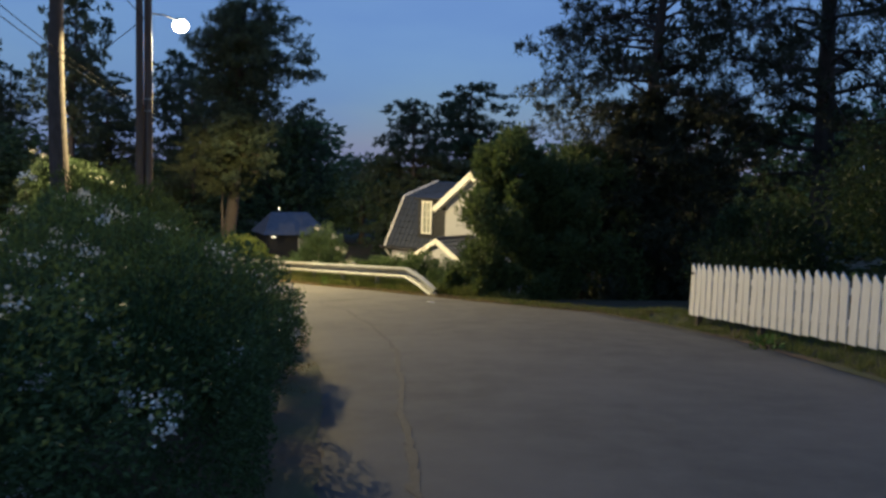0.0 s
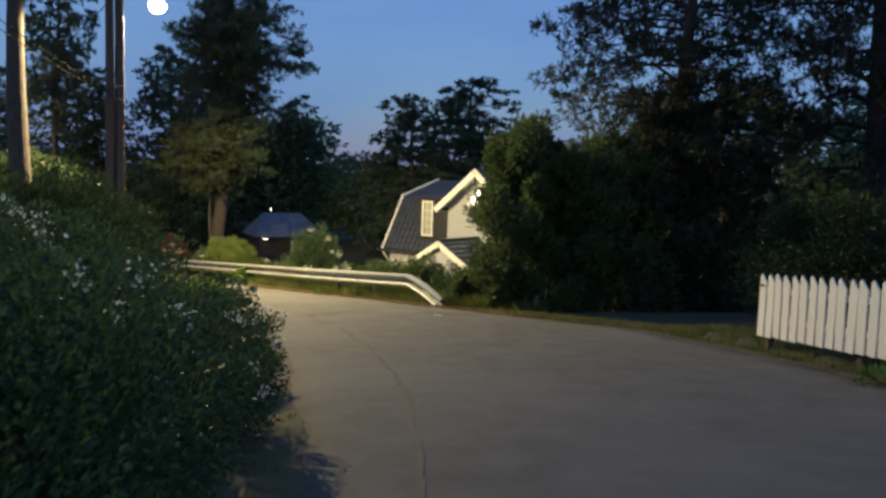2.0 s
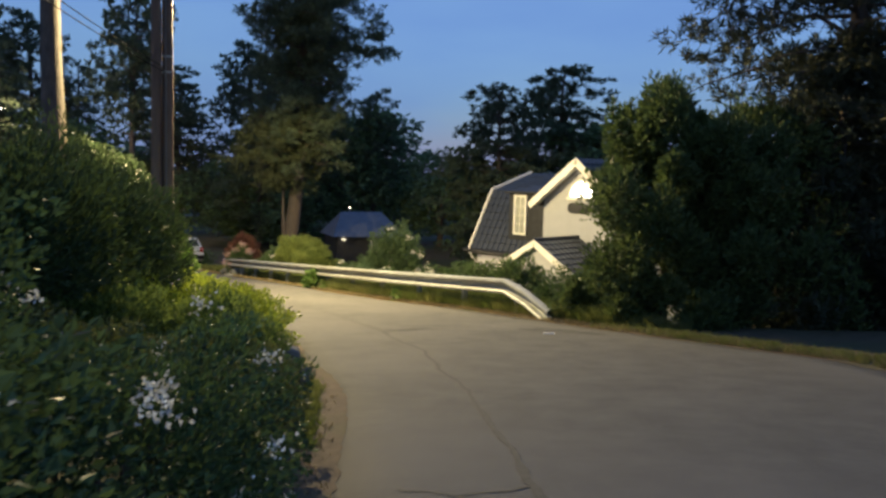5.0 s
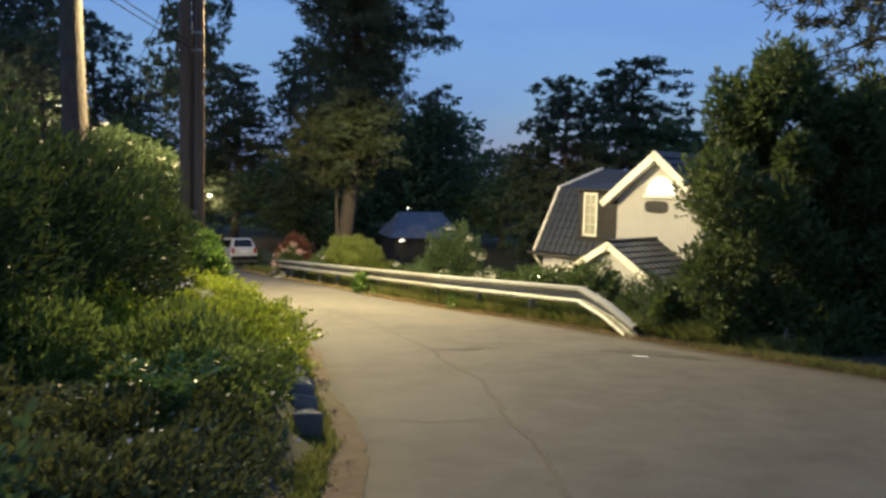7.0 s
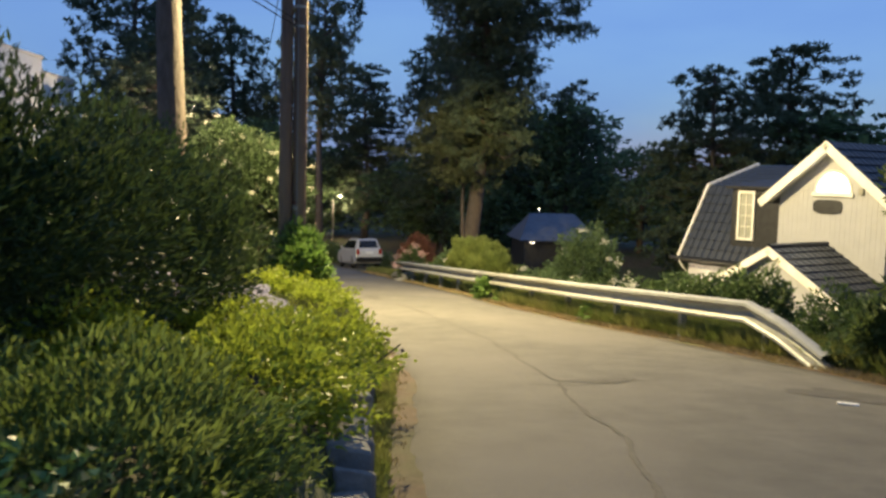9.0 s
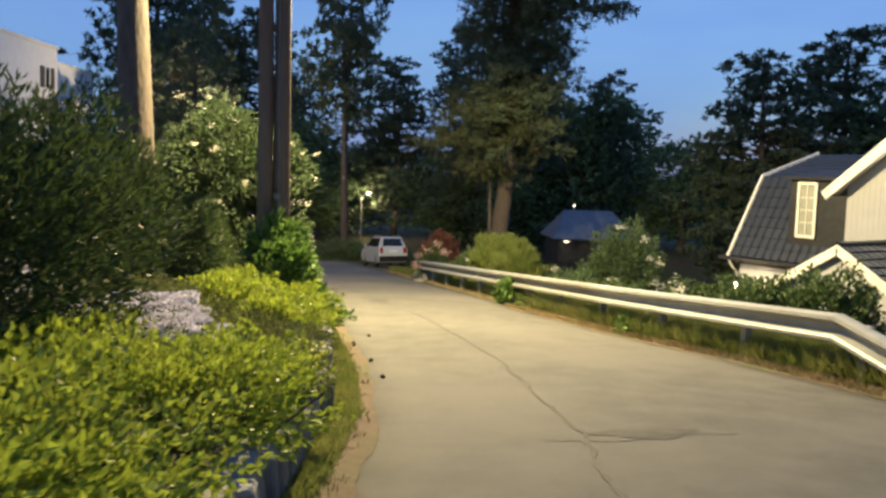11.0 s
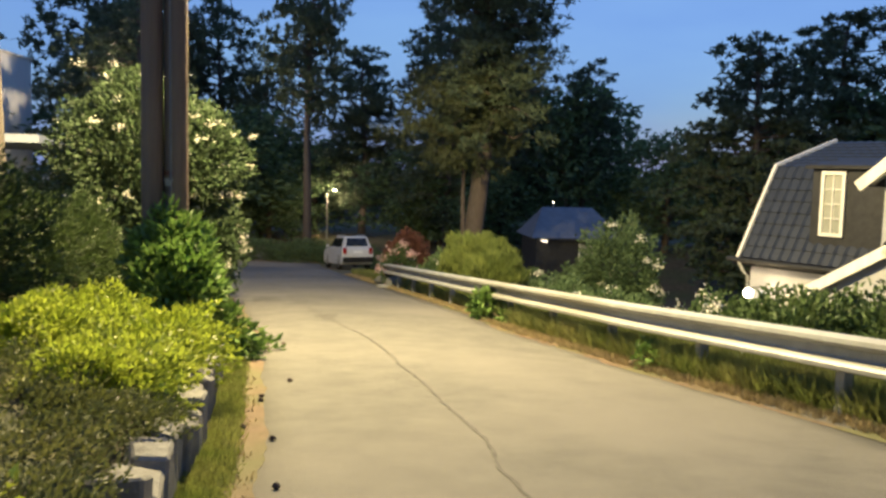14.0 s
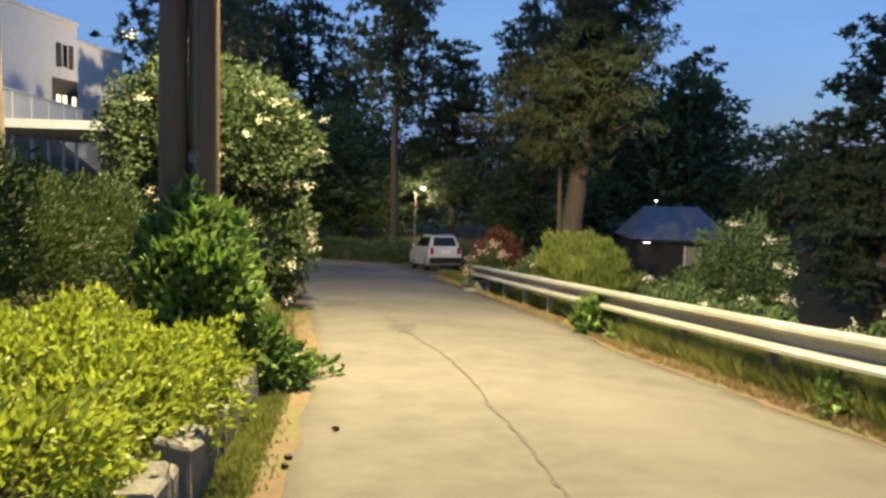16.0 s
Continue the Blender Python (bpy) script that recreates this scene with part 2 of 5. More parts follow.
def leaf_arrays(rng, P, D, L, W, fold=0.25):
    n = len(P)
    D = unit(D)
    S = unit(np.cross(D, rng.normal(size=(n, 3))))
    N = np.cross(S, D)
    L, W = np.broadcast_to(L, n)[:, None], np.broadcast_to(W, n)[:, None]
    mid = P + D * L * 0.45 + N * W * fold
    V = np.stack([P, mid - S * W / 2, P + D * L - N * W * fold, mid + S * W / 2], 1).reshape(-1, 3)
    return V, np.arange(4 * n).reshape(n, 4)


def leaves(name, rng, P, D, L, W, mat, parent=None, fold=0.25):
    V, F = leaf_arrays(rng, P, D, L, W, fold)
    return arrays(name, V, F, mat, parent)


def shell(rng, centre, radii, n, inner=0.6, lump=0.25, freq=3.0):
    """Points in the outer part of a lumpy ellipsoid, and the way outwards at each."""
    d = unit(rng.normal(size=(n, 3)))
    ph = rng.uniform(0, 6.28, 6)
    k = 1 + lump * (np.sin(freq * d[:, 0] + ph[0]) * np.sin(freq * d[:, 1] + ph[1]) + 0.6 * np.sin(2.3 * freq * d[:, 2] + ph[2]) * np.sin(2.1 * freq * d[:, 0] + ph[3]))
    r = (rng.uniform(inner ** 3, 1, n) ** (1 / 3)) * k
    return np.asarray(centre) + d * r[:, None] * np.asarray(radii), d


# ---- the ground ----
LEFT_Y = [-40, -6, 0, 3.5, 6, 9.7, 14.3, 16.3, 19.3, 21.4, 23.5, 27, 30.7, 35, 38.8, 43, 45.5, 48, 50, 52, 54, 58]
LEFT_X = [-2, -0.9, -0.6, -0.75, -1.25, -1.95, -3.15, -4.07, -5.36, -6.6, -8.05, -10.4, -13.3, -16.9, -19.7, -23, -25.5, -28.5, -32, -38, -45, -45]
RIGHT_Y = [-40, 2, 6, 9.4, 11.6, 14.5, 17.3, 18.8, 21.3, 24.2, 26.4, 30, 32.6, 38.3, 43, 48, 52, 58]
RIGHT_X = [6.5, 5.6, 4.9, 4.5, 4.25, 3.6, 2.6, 1.3, -0.72, -2.95, -4.9, -7.7, -9.3, -13.4, -16.9, -20.6, -23.4, -27.5]


def left_edge(y):
    return np.interp(y, LEFT_Y, LEFT_X)


def right_edge(y):
    return np.interp(y, RIGHT_Y, RIGHT_X)


def wall_gap(y):
    """How far the foot of the garden wall stands from the asphalt."""
    return np.interp(y, [8, 15, 18, 20.5, 24], [0.2, 0.2, 0.33, 0.43, 0.38])


def smooth01(a):
    a = np.clip(a, 0, 1)
    return a * a * (3 - 2 * a)


def road_z(x, y):
    return -0.05 + 0.033 * np.clip(x, -45, 25) - 0.0788 * (np.clip(y, -60, 57))


def ground_z(x, y):
    x, y = np.asarray(x, float), np.asarray(y, float)
    z = road_z(x, y)
    d = left_edge(y) - wall_gap(y) - 0.14 - x
    bank = smooth01(d / 0.16) * 0.33 + 0.2 * np.clip(d, 0, 6)
    z = z + bank * smooth01((44 - y) / 4) * (1 - 0.55 * smooth01((y - 24.5) / 3)) - 0.05 * (d > -0.5)
    e = x - right_edge(y) - 1.3
    z = z - smooth01(e / 7) * 1.75 * smooth01((y - 21) / 5) * smooth01((70 - y) / 8)
    z = z + 0.17 * smooth01((x - right_edge(y) - 0.12) / 0.3) * smooth01((17.5 - y) / 2)
    z = z + 5.5 * smooth01((-x - 25) / 12) * smooth01((48 - y) / 7) * smooth01((y + 20) / 20)
    inside = (x > left_edge(y) + 0.05) & (x < right_edge(y) - 0.05) & (y < 57.5)
    return z - 0.10 * inside - 0.012


def ground_sheet():
    xs = np.unique(np.concatenate([np.linspace(-900, -60, 12), np.linspace(-60, -25, 24), np.arange(-25, 12, 0.25), np.linspace(12, 40, 20), np.linspace(40, 900, 12)]))
    ys = np.unique(np.concatenate([np.linspace(-600, -20, 10), np.linspace(-20, -2, 12), np.arange(-2, 46, 0.3), np.linspace(46, 90, 40), np.linspace(90, 2500, 16)]))
    X, Y = np.meshgrid(xs, ys)
    Z = ground_z(X, Y)
    n, m = X.shape
    i = np.arange(n - 1)[:, None] * m + np.arange(m - 1)[None, :]
    F = np.stack([i, i + 1, i + m + 1, i + m], -1).reshape(-1, 4)
    ob = arrays("ground", np.stack([X, Y, Z], -1).reshape(-1, 3), F, SOIL, None, True)
    return tagged(ob, "brown garden soil and forest floor beside the road", "ground", kind="structure")


def road():
    ys = np.concatenate([np.arange(-40, 0, 2.0), np.arange(0, 58, 0.4)])
    rng = np.random.default_rng(3)
    k = 13
    V = []
    for y in ys:
        a, b = left_edge(y) + rng.normal() * 0.025, right_edge(y) + rng.normal() * 0.05
        x = a + (b - a) * np.linspace(0, 1, k)
        crown = 0.05 * (1 - (np.linspace(-1, 1, k)) ** 2)
        V.append(np.stack([x, np.full(k, y), road_z(x, y) + crown], 1))
    top = np.concatenate(V)
    low = top.copy()
    low[:, 2] -= 0.12
    n = len(ys)
    i = np.arange(n - 1)[:, None] * k + np.arange(k - 1)[None, :]
    F = [np.stack([i, i + 1, i + k + 1, i + k], -1).reshape(-1, 4)]
    r = np.arange(n - 1) * k
    N = len(top)
    F.append(np.stack([r + k, r, r + N, r + k + N], -1).reshape(-1, 4)[:, ::-1])
    r = r + k - 1
    F.append(np.stack([r, r + k, r + k + N, r + N], -1).reshape(-1, 4)[:, ::-1])
    ob = arrays("road", np.concatenate([top, low]), np.concatenate(F), ASPHALT, None, True)
    return tagged(ob, "worn grey asphalt lane sloping gently downhill", "road", kind="structure")


def surface_z(x, y):
    a, b = left_edge(y), right_edge(y)
    s = np.clip((np.asarray(x) - a) / (b - a), 0, 1) * 2 - 1
    return road_z(x, y) + 0.05 * (1 - s * s)


def ribbon(name, pts, widths, mat, lift, parent=None, label="", zf=surface_z):
    P = np.array(pts, float)
    T = unit(np.gradient(P, axis=0))
    Nn = np.stack([-T[:, 1], T[:, 0]], 1)
    W = np.broadcast_to(widths, len(P))[:, None] / 2
    L, R = P + Nn * W, P - Nn * W
    V = np.concatenate([np.column_stack([L, zf(L[:, 0], L[:, 1]) + lift]), np.column_stack([R, zf(R[:, 0], R[:, 1]) + lift])])
    n = len(P)
    i = np.arange(n - 1)
    ob = arrays(name, V, np.stack([i + n, i + n + 1, i + 1, i], -1), mat, parent, True)
    if label:
        ob["label"] = label
    return ob


def wander(rng, pts, step, jitter):
    P = np.array(pts, float)
    s = np.concatenate([[0], np.cumsum(np.linalg.norm(np.diff(P, axis=0), axis=1))])
    t = np.arange(0, s[-1], step)
    Q = np.stack([np.interp(t, s, P[:, 0]), np.interp(t, s, P[:, 1])], 1)
    w = np.cumsum(rng.normal(size=Q.shape) * jitter, axis=0)
    w -= np.linspace(0, 1, len(w))[:, None] * w[-1]
    return Q + w


ground = ground_sheet()
the_road = road()


# ---- guardrail ----
RAIL = [(-15.2, 41.0), (-11.9, 36.5), (-8.75, 32.2), (-5.1, 27.2), (-1.95, 23.45)]


def guardrail():
    root = thing("guardrail", (0, 0, 0), "pale galvanised steel crash barrier along the road, end bent down", "guardrail")
    P = wander(np.random.default_rng(5), RAIL, 0.5, 0.004)
    P = np.concatenate([P, [RAIL[-1]], [(-1.5, 22.75)], [(-1.02, 22.0)]])
    top = road_z(P[:, 0], P[:, 1]) + 0.72
    top[-2] -= 0.2
    top[-1] -= 0.52
    prof = [(0.0, 0.0), (0.06, -0.004), (0.115, -0.025), (0.12, -0.065), (0.10, -0.09), (0.01, -0.115), (0.0, -0.13), (0.0, -0.19), (0.01, -0.205), (0.10, -0.23), (0.12, -0.255), (0.115, -0.29), (0.06, -0.31), (0.0, -0.315)]
    back = [(x - 0.006, z) for x, z in reversed(prof)]
    prof = np.array(prof + back)
    T = unit(np.gradient(P, axis=0))
    Nn = np.stack([T[:, 1], -T[:, 0]], 1)  # towards the road
    if Nn[0] @ np.array([-1, -1]) < 0:
        Nn = -Nn
    k, n = len(prof), len(P)
    V = np.concatenate([np.column_stack([P[i] + np.outer(prof[:, 0], Nn[i]), top[i] + prof[:, 1]]) for i in range(n)])
    i = np.arange(n - 1)[:, None] * k
    j = np.arange(k)[None, :]
    F = np.stack([i + j, i + (j + 1) % k, i + k + (j + 1) % k, i + k + j], -1).reshape(-1, 4)
    arrays("rail_beam", V, F, STEEL, root)
    s = np.concatenate([[0], np.cumsum(np.linalg.norm(np.diff(P, axis=0), axis=1))])
    for d in np.arange(0.3, s[-1] - 0.8, 2.0):
        x, y = np.interp(d, s, P[:, 0]), np.interp(d, s, P[:, 1])
        z = np.interp(d, s, top)
        nx, ny = np.interp(d, s, Nn[:, 0]), np.interp(d, s, Nn[:, 1])
        m = pose(x - nx * 0.08, y - ny * 0.08, 0, 0, 0, math.degrees(math.atan2(ny, nx)))
        g = float(ground_z(x, y)) - 0.2
        boxed("post", (-0.05, -0.05, g), (0.05, 0.05, z - 0.03), STEEL, root, 0.006, m=m)
    return root


guardrail()


# ---- picket fence ----
def picket_fence():
    A, B = Vector((3.70, 14.45, 0)), Vector((6.4, 3.2, 0))
    d = (B - A).normalized()
    root = thing("picket_fence", (0, 0, 0), "white painted picket fence with pointed boards along the lane", "fence")
    side = Vector((-d.y, d.x, 0))
    if side.x < 0:
        side = -side
    n = int((B - A).length / 0.186)
    rng = random.Random(4)
    ang = math.degrees(math.atan2(d.y, d.x))

    def fz(p):
        return float(road_z(p.x, p.y)) + 0.25

    w = 0.15
    me = None
    for k in range(n):
        p = A + d * (0.186 * k)
        m = pose(p.x, p.y, fz(p) + rng.uniform(-0.01, 0.01), rng.uniform(-1, 1), rng.uniform(-0.8, 0.8), ang)
        if me is None:
            ob = prism("picket", [(0, 0), (w, 0), (w, 0.77), (w * 0.22, 0.89), (0, 0.85)], 0.022, WHITE_WOOD, root, bevel=0.003)
            me = ob.data
        else:
            ob = new("picket", me)
            ob.parent = root
        ob.matrix_basis = m
    boxed("tag_plate", (0.04, -0.012, 0.70), (0.11, -0.002, 0.74), GREY_PIPE, root, 0.002, m=pose(A.x, A.y, fz(A), 0, 0, ang))
    L = (B - A).length
    slope = math.atan2(fz(B) - fz(A), L)
    for h in (0.2, 0.6):
        m = Matrix.Translation((A.x, A.y, fz(A) + h)) @ pose(0, 0, 0, 0, 0, ang) @ pose(0, 0, 0, 0, -math.degrees(slope), 0)
        boxed("rail", (0, 0.026, 0), (L, 0.065, 0.09), WHITE_WOOD, root, 0.004, m=m)
    for s in np.arange(0.15, L, 1.9):
        p = A + d * s
        boxed("post", (-0.045, 0.07, -0.35), (0.045, 0.16, 0.72), TWIG, root, 0.004, m=pose(p.x, p.y, fz(p), 0, 0, ang))
    return root


picket_fence()

# ---- the white house ----
HOUSE = pose(-4.6, 39.8, 0, 0, 0, -34.9)


def slab(name, quad, thick, mat, parent, label=""):
    """A flat slab below four corners."""
    q = [Vector(p) for p in quad]
    n = (q[1] - q[0]).cross(q[3] - q[0]).normalized()
    if n.z < 0:
        q.reverse()
        n = -n
    bm = bmesh.new()
    t = [bm.verts.new(p) for p in q]
    b = [bm.verts.new(p - n * thick) for p in q]
    bm.faces.new(t)
    bm.faces.new(b[::-1])
    for i in range(4):
        bm.faces.new((t[i], b[i], b[(i + 1) % 4], t[(i + 1) % 4]))
    bmesh.ops.recalc_face_normals(bm, faces=bm.faces)
    return part(name, bm, mat, parent, label)


def tile_mesh():
    """One curved roof tile, 1 wide and 1 long, thin."""
    prof = [(0.0, 0.0), (0.2, 0.018), (0.45, 0.03), (0.7, 0.018), (1.0, 0.0)]
    v = [(s, e, h + rise) for e, rise in ((0, 0.045), (1.08, 0.012)) for s, h in prof]
    v += [(s, 0, h + 0.015) for s, h in prof]
    f = [(i, i + 1, i + 6, i + 5) for i in range(4)] + [(i + 1, i, i + 10, i + 11) for i in range(4)]
    return np.array(v, float), np.array(f)


def tile_rows(quad, rows, cols, parent, single=True):
    """Roof tiles over a slope given by bottom left, bottom right, top right, top left."""
    q = [Vector(p) for p in quad]
    ax, ay = (q[1] - q[0]), (q[3] - q[0])
    n = ax.cross(ay).normalized()
    if n.z < 0:
        q = [q[1], q[0], q[3], q[2]]
        ax, ay = (q[1] - q[0]), (q[3] - q[0])
        n = ax.cross(ay).normalized()
    w, l = ax.length / cols, ay.length / rows
    ax, ay = ax.normalized(), ay.normalized()
    V, F = tile_mesh()
    V = V * np.array([w, l, 1.0])
    me = None
    base = Matrix(((ax.x, ay.x, n.x, 0), (ax.y, ay.y, n.y, 0), (ax.z, ay.z, n.z, 0), (0, 0, 0, 1)))
    items = []
    for r in range(rows):
        for c in range(cols):
            p = q[0] + ax * (w * c) + ay * (l * r)
            if single:
                if me is None:
                    ob = arrays("roof_tile", V, F, TILE, parent)
                    me = ob.data
                else:
                    ob = new("roof_tile", me)
                    ob.parent = parent
                ob.matrix_basis = Matrix.Translation(p) @ base
            else:
                R = np.array(base)[:3, :3]
                items.append((V @ R.T + np.array(p), F))
    if not single:
        V, F = merge(items)
        arrays("roof_tiling", V, F, TILE, parent)["kind"] = "stuff"


def house():
    root = thing("white_house", (0, 0, 0), "white wooden house with dark tiled mansard roof and lit window", "house")
    root.matrix_basis = HOUSE
    base = -5.4
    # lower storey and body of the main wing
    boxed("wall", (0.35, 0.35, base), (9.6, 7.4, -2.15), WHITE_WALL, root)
    # steep lower roof slope, shallow upper slope, and the back slopes
    e, k, r = (-0.02, -2.10), (1.3, 0.2), (3.9, 0.95)
    slab("roof_lower_slope", [(0.28, e[0], e[1]), (9.9, e[0], e[1]), (9.9, k[0], k[1]), (0.28, k[0], k[1])], 0.16, TILE, root)
    slab("roof_upper_slope", [(0.28, k[0], k[1]), (9.9, k[0], k[1]), (9.9, r[0], r[1]), (0.28, r[0], r[1])], 0.16, TILE, root)
    slab("roof_back_slope", [(0.28, 7.8, e[1]), (9.9, 7.8, e[1]), (9.9, r[0], r[1]), (0.28, r[0], r[1])], 0.16, TILE, root)
    tile_rows([(0.3, e[0], e[1]), (4.3, e[0], e[1]), (4.3, k[0], k[1]), (0.3, k[0], k[1])], 8, 15, root)
    tile_rows([(0.3, k[0], k[1]), (9.9, k[0], k[1]), (9.9, r[0], r[1]), (0.3, r[0], r[1])], 8, 36, root, False)
    # end wall under the roof
    bm = bmesh.new()
    f = bm.faces.new([bm.verts.new((0.45, y, z)) for y, z in ((0.35, -2.2), (1.4, 0.0), (3.9, 0.75), (6.4, 0.0), (7.4, -2.2))])
    g = bmesh.ops.extrude_face_region(bm, geom=[f])
    bmesh.ops.translate(bm, vec=(0.15, 0, 0), verts=[v for v in g["geom"] if isinstance(v, bmesh.types.BMVert)])
    part("end_wall", bm, WHITE_WALL, root)
    # white barge boards along the end of the roof
    for a, b in ((e, k), (k, r)):
        d = Vector((0, b[0] - a[0], b[1] - a[1]))
        m = Matrix.Translation((0.26, a[0], a[1] + 0.02)) @ Matrix.Rotation(math.atan2(d.z, d.y), 4, "X")
        boxed("barge_board", (-0.03, -0.05, -0.10), (0.05, d.length + 0.03, 0.10), WHITE_WOOD, root, 0.01, m=m)
    # eave soffit and gutter
    boxed("soffit", (0.0, 0.05, -2.30), (4.0, 0.6, -2.2), DARK_WOOD, root)
    tubes("gutter", [([(-0.05, -0.08, -2.16), (4.2, -0.08, -2.16)], [0.06, 0.06])], DARK_WOOD, root)
    tubes("downpipe", [([(0.28, -0.08, -2.2), (0.3, 0.1, -2.45), (0.32, 0.28, -2.6), (0.32, 0.28, base)], [0.04] * 4)], STEEL, root)
    # dormer with white window
    boxed("dormer", (2.02, 0.22, -1.75), (4.16, 1.9, 0.22), DARK_WOOD, root, 0.01)
    slab("dormer_roof", [(1.9, 0.05, 0.26), (4.16, 0.05, 0.26), (4.16, 2.2, 0.5), (1.9, 2.2, 0.5)], 0.08, DARK_WOOD, root)
    win = boxed("window", (2.33, 0.19, -1.36), (2.85, 0.215, 0.08), PANE, root, label="white framed window with twelve panes and curtains")
    for x0, x1, z0, z1 in ((2.29, 2.37, -1.40, 0.12), (2.81, 2.89, -1.40, 0.12), (2.37, 2.81, 0.04, 0.12), (2.37, 2.81, -1.40, -1.32)):
        boxed("window_frame", (x0, 0.13, z0), (x1, 0.19, z1), WHITE_WOOD, win, 0.008)
    boxed("mullion", (2.577, 0.15, -1.32), (2.603, 0.188, 0.04), WHITE_WOOD, win)
    for z in (-0.30, -0.64, -0.98):
        boxed("glazing_bar", (2.37, 0.152, z - 0.012), (2.81, 0.186, z + 0.012), WHITE_WOOD, win)
    # big gable
    ax, az, sl = 5.74, 1.5, 0.828
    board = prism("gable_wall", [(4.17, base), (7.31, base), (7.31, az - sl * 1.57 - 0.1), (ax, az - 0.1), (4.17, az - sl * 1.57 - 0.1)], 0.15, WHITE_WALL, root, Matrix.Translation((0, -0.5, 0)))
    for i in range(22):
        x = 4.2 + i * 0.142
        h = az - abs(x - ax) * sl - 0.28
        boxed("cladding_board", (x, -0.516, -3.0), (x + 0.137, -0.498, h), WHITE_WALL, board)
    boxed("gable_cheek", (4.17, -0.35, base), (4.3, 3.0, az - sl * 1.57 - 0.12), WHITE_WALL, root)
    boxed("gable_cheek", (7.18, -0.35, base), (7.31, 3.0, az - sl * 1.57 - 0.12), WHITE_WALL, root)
    for s in (-1, 1):
        lo = (ax + s * 1.97, az - sl * 1.97)
        q = [(lo[0], -0.9, lo[1]), (ax, -0.9, az), (ax, 4.4, az), (lo[0], 4.4, lo[1])]
        slab("gable_roof", q, 0.10, TILE, root)
        tile_rows([q[0], q[3], q[2], q[1]], 8, 18, root, False)
        m = Matrix.Translation((ax, -0.94, az + 0.05)) @ Matrix.Rotation(s * math.atan(sl), 4, "Y")
        boxed("barge_board", (0 if s > 0 else -2.62, 0, -0.24), (2.62 if s > 0 else 0, 0.05, 0.0), WHITE_WOOD, root, 0.01, m=m)
        boxed("verge_soffit", (0 if s > 0 else -2.5, 0.05, -0.17), (2.5 if s > 0 else 0, 0.45, -0.14), WHITE_WOOD, root, m=m)
    # lit half-round window with sill, and the dark oval opening under it
    arc = [(5.80 + 0.46 * math.cos(a), 0.19 + 0.52 * math.sin(a)) for a in np.linspace(0, math.pi, 17)]
    w2 = prism("arched_window", arc, 0.02, LIT_WINDOW, root, Matrix.Translation((0, -0.535, 0)), "half-round window glowing warm white")
    for a0, a1 in zip(np.linspace(0, math.pi, 13)[:-1], np.linspace(0, math.pi, 13)[1:]):
        o = [(5.80 + rr * math.cos(a), 0.19 + rr * 1.1 * math.sin(a)) for a, rr in ((a0, 0.46), (a1, 0.46), (a1, 0.53), (a0, 0.53))]
        prism("arch_trim", o, 0.05, WHITE_WOOD, w2, Matrix.Translation((0, -0.56, 0)))
    boxed("sill", (5.2, -0.6, 0.06), (6.38, -0.5, 0.17), WHITE_WOOD, root, 0.01)
    oval = [(5.66 + 0.42 * math.copysign(abs(math.cos(a)) ** 0.5, math.cos(a)), -0.22 + 0.19 * math.copysign(abs(math.sin(a)) ** 0.6, math.sin(a))) for a in np.linspace(0, 2 * math.pi, 28, endpoint=False)]
    prism("oval_plaque", oval, 0.03, DARK_WOOD, root, Matrix.Translation((0, -0.555, 0)), "dark oval plaque")
    boxed("wall_bracket", (6.52, -0.6, 0.12), (6.66, -0.5, 0.3), STEEL, root, 0.02)
    # porch
    pz, ps = -1.28, 0.61
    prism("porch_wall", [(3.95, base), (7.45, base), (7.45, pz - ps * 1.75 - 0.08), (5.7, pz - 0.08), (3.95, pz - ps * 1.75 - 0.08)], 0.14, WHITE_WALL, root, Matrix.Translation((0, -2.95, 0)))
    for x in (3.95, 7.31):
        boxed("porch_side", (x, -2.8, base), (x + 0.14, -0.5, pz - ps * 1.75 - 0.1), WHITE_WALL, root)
    for s in (-1, 1):
        lo = (5.7 + s * 2.1, pz - ps * 2.1)
        q = [(lo[0], -3.1, lo[1]), (5.7, -3.1, pz), (5.7, -0.36, pz), (lo[0], -0.36, lo[1])]
        slab("porch_roof", q, 0.09, TILE, root)
        tile_rows([q[0], q[3], q[2], q[1]], 9, 10, root, s > 0)
        m = Matrix.Translation((5.7, -3.14, pz + 0.05)) @ Matrix.Rotation(s * math.atan(ps), 4, "Y")
        boxed("barge_board", (0 if s > 0 else -2.5, 0, -0.2), (2.5 if s > 0 else 0, 0.045, 0.0), WHITE_WOOD, root, 0.008, m=m)
    tubes("ridge_tile", [([(5.7, -3.1, pz + 0.05), (5.7, -0.5, pz + 0.05)], [0.07, 0.07])], TILE, root)
    return root


house()
place = HOUSE @ Vector((0.75, -0.25, -2.95))
wl = thing("wall_lamp", place, "lit outdoor wall lamp with a frosted globe on the house corner", "wall lamp")
bm = bmesh.new()
bmesh.ops.create_uvsphere(bm, u_segments=16, v_segments=10, radius=0.11)
part("globe", bm, LIT_WALL, wl)
boxed("bracket", (-0.04, 0, 0.09), (0.04, 0.75, 0.15), STEEL, wl, 0.01, m=pose(0, 0, 0, 0, 0, -34.9))
point_lamp("wall_lamp_light", place + Vector((-0.05, -0.2, 0.0)), 9, (1.0, 0.75, 0.42), 0.1)


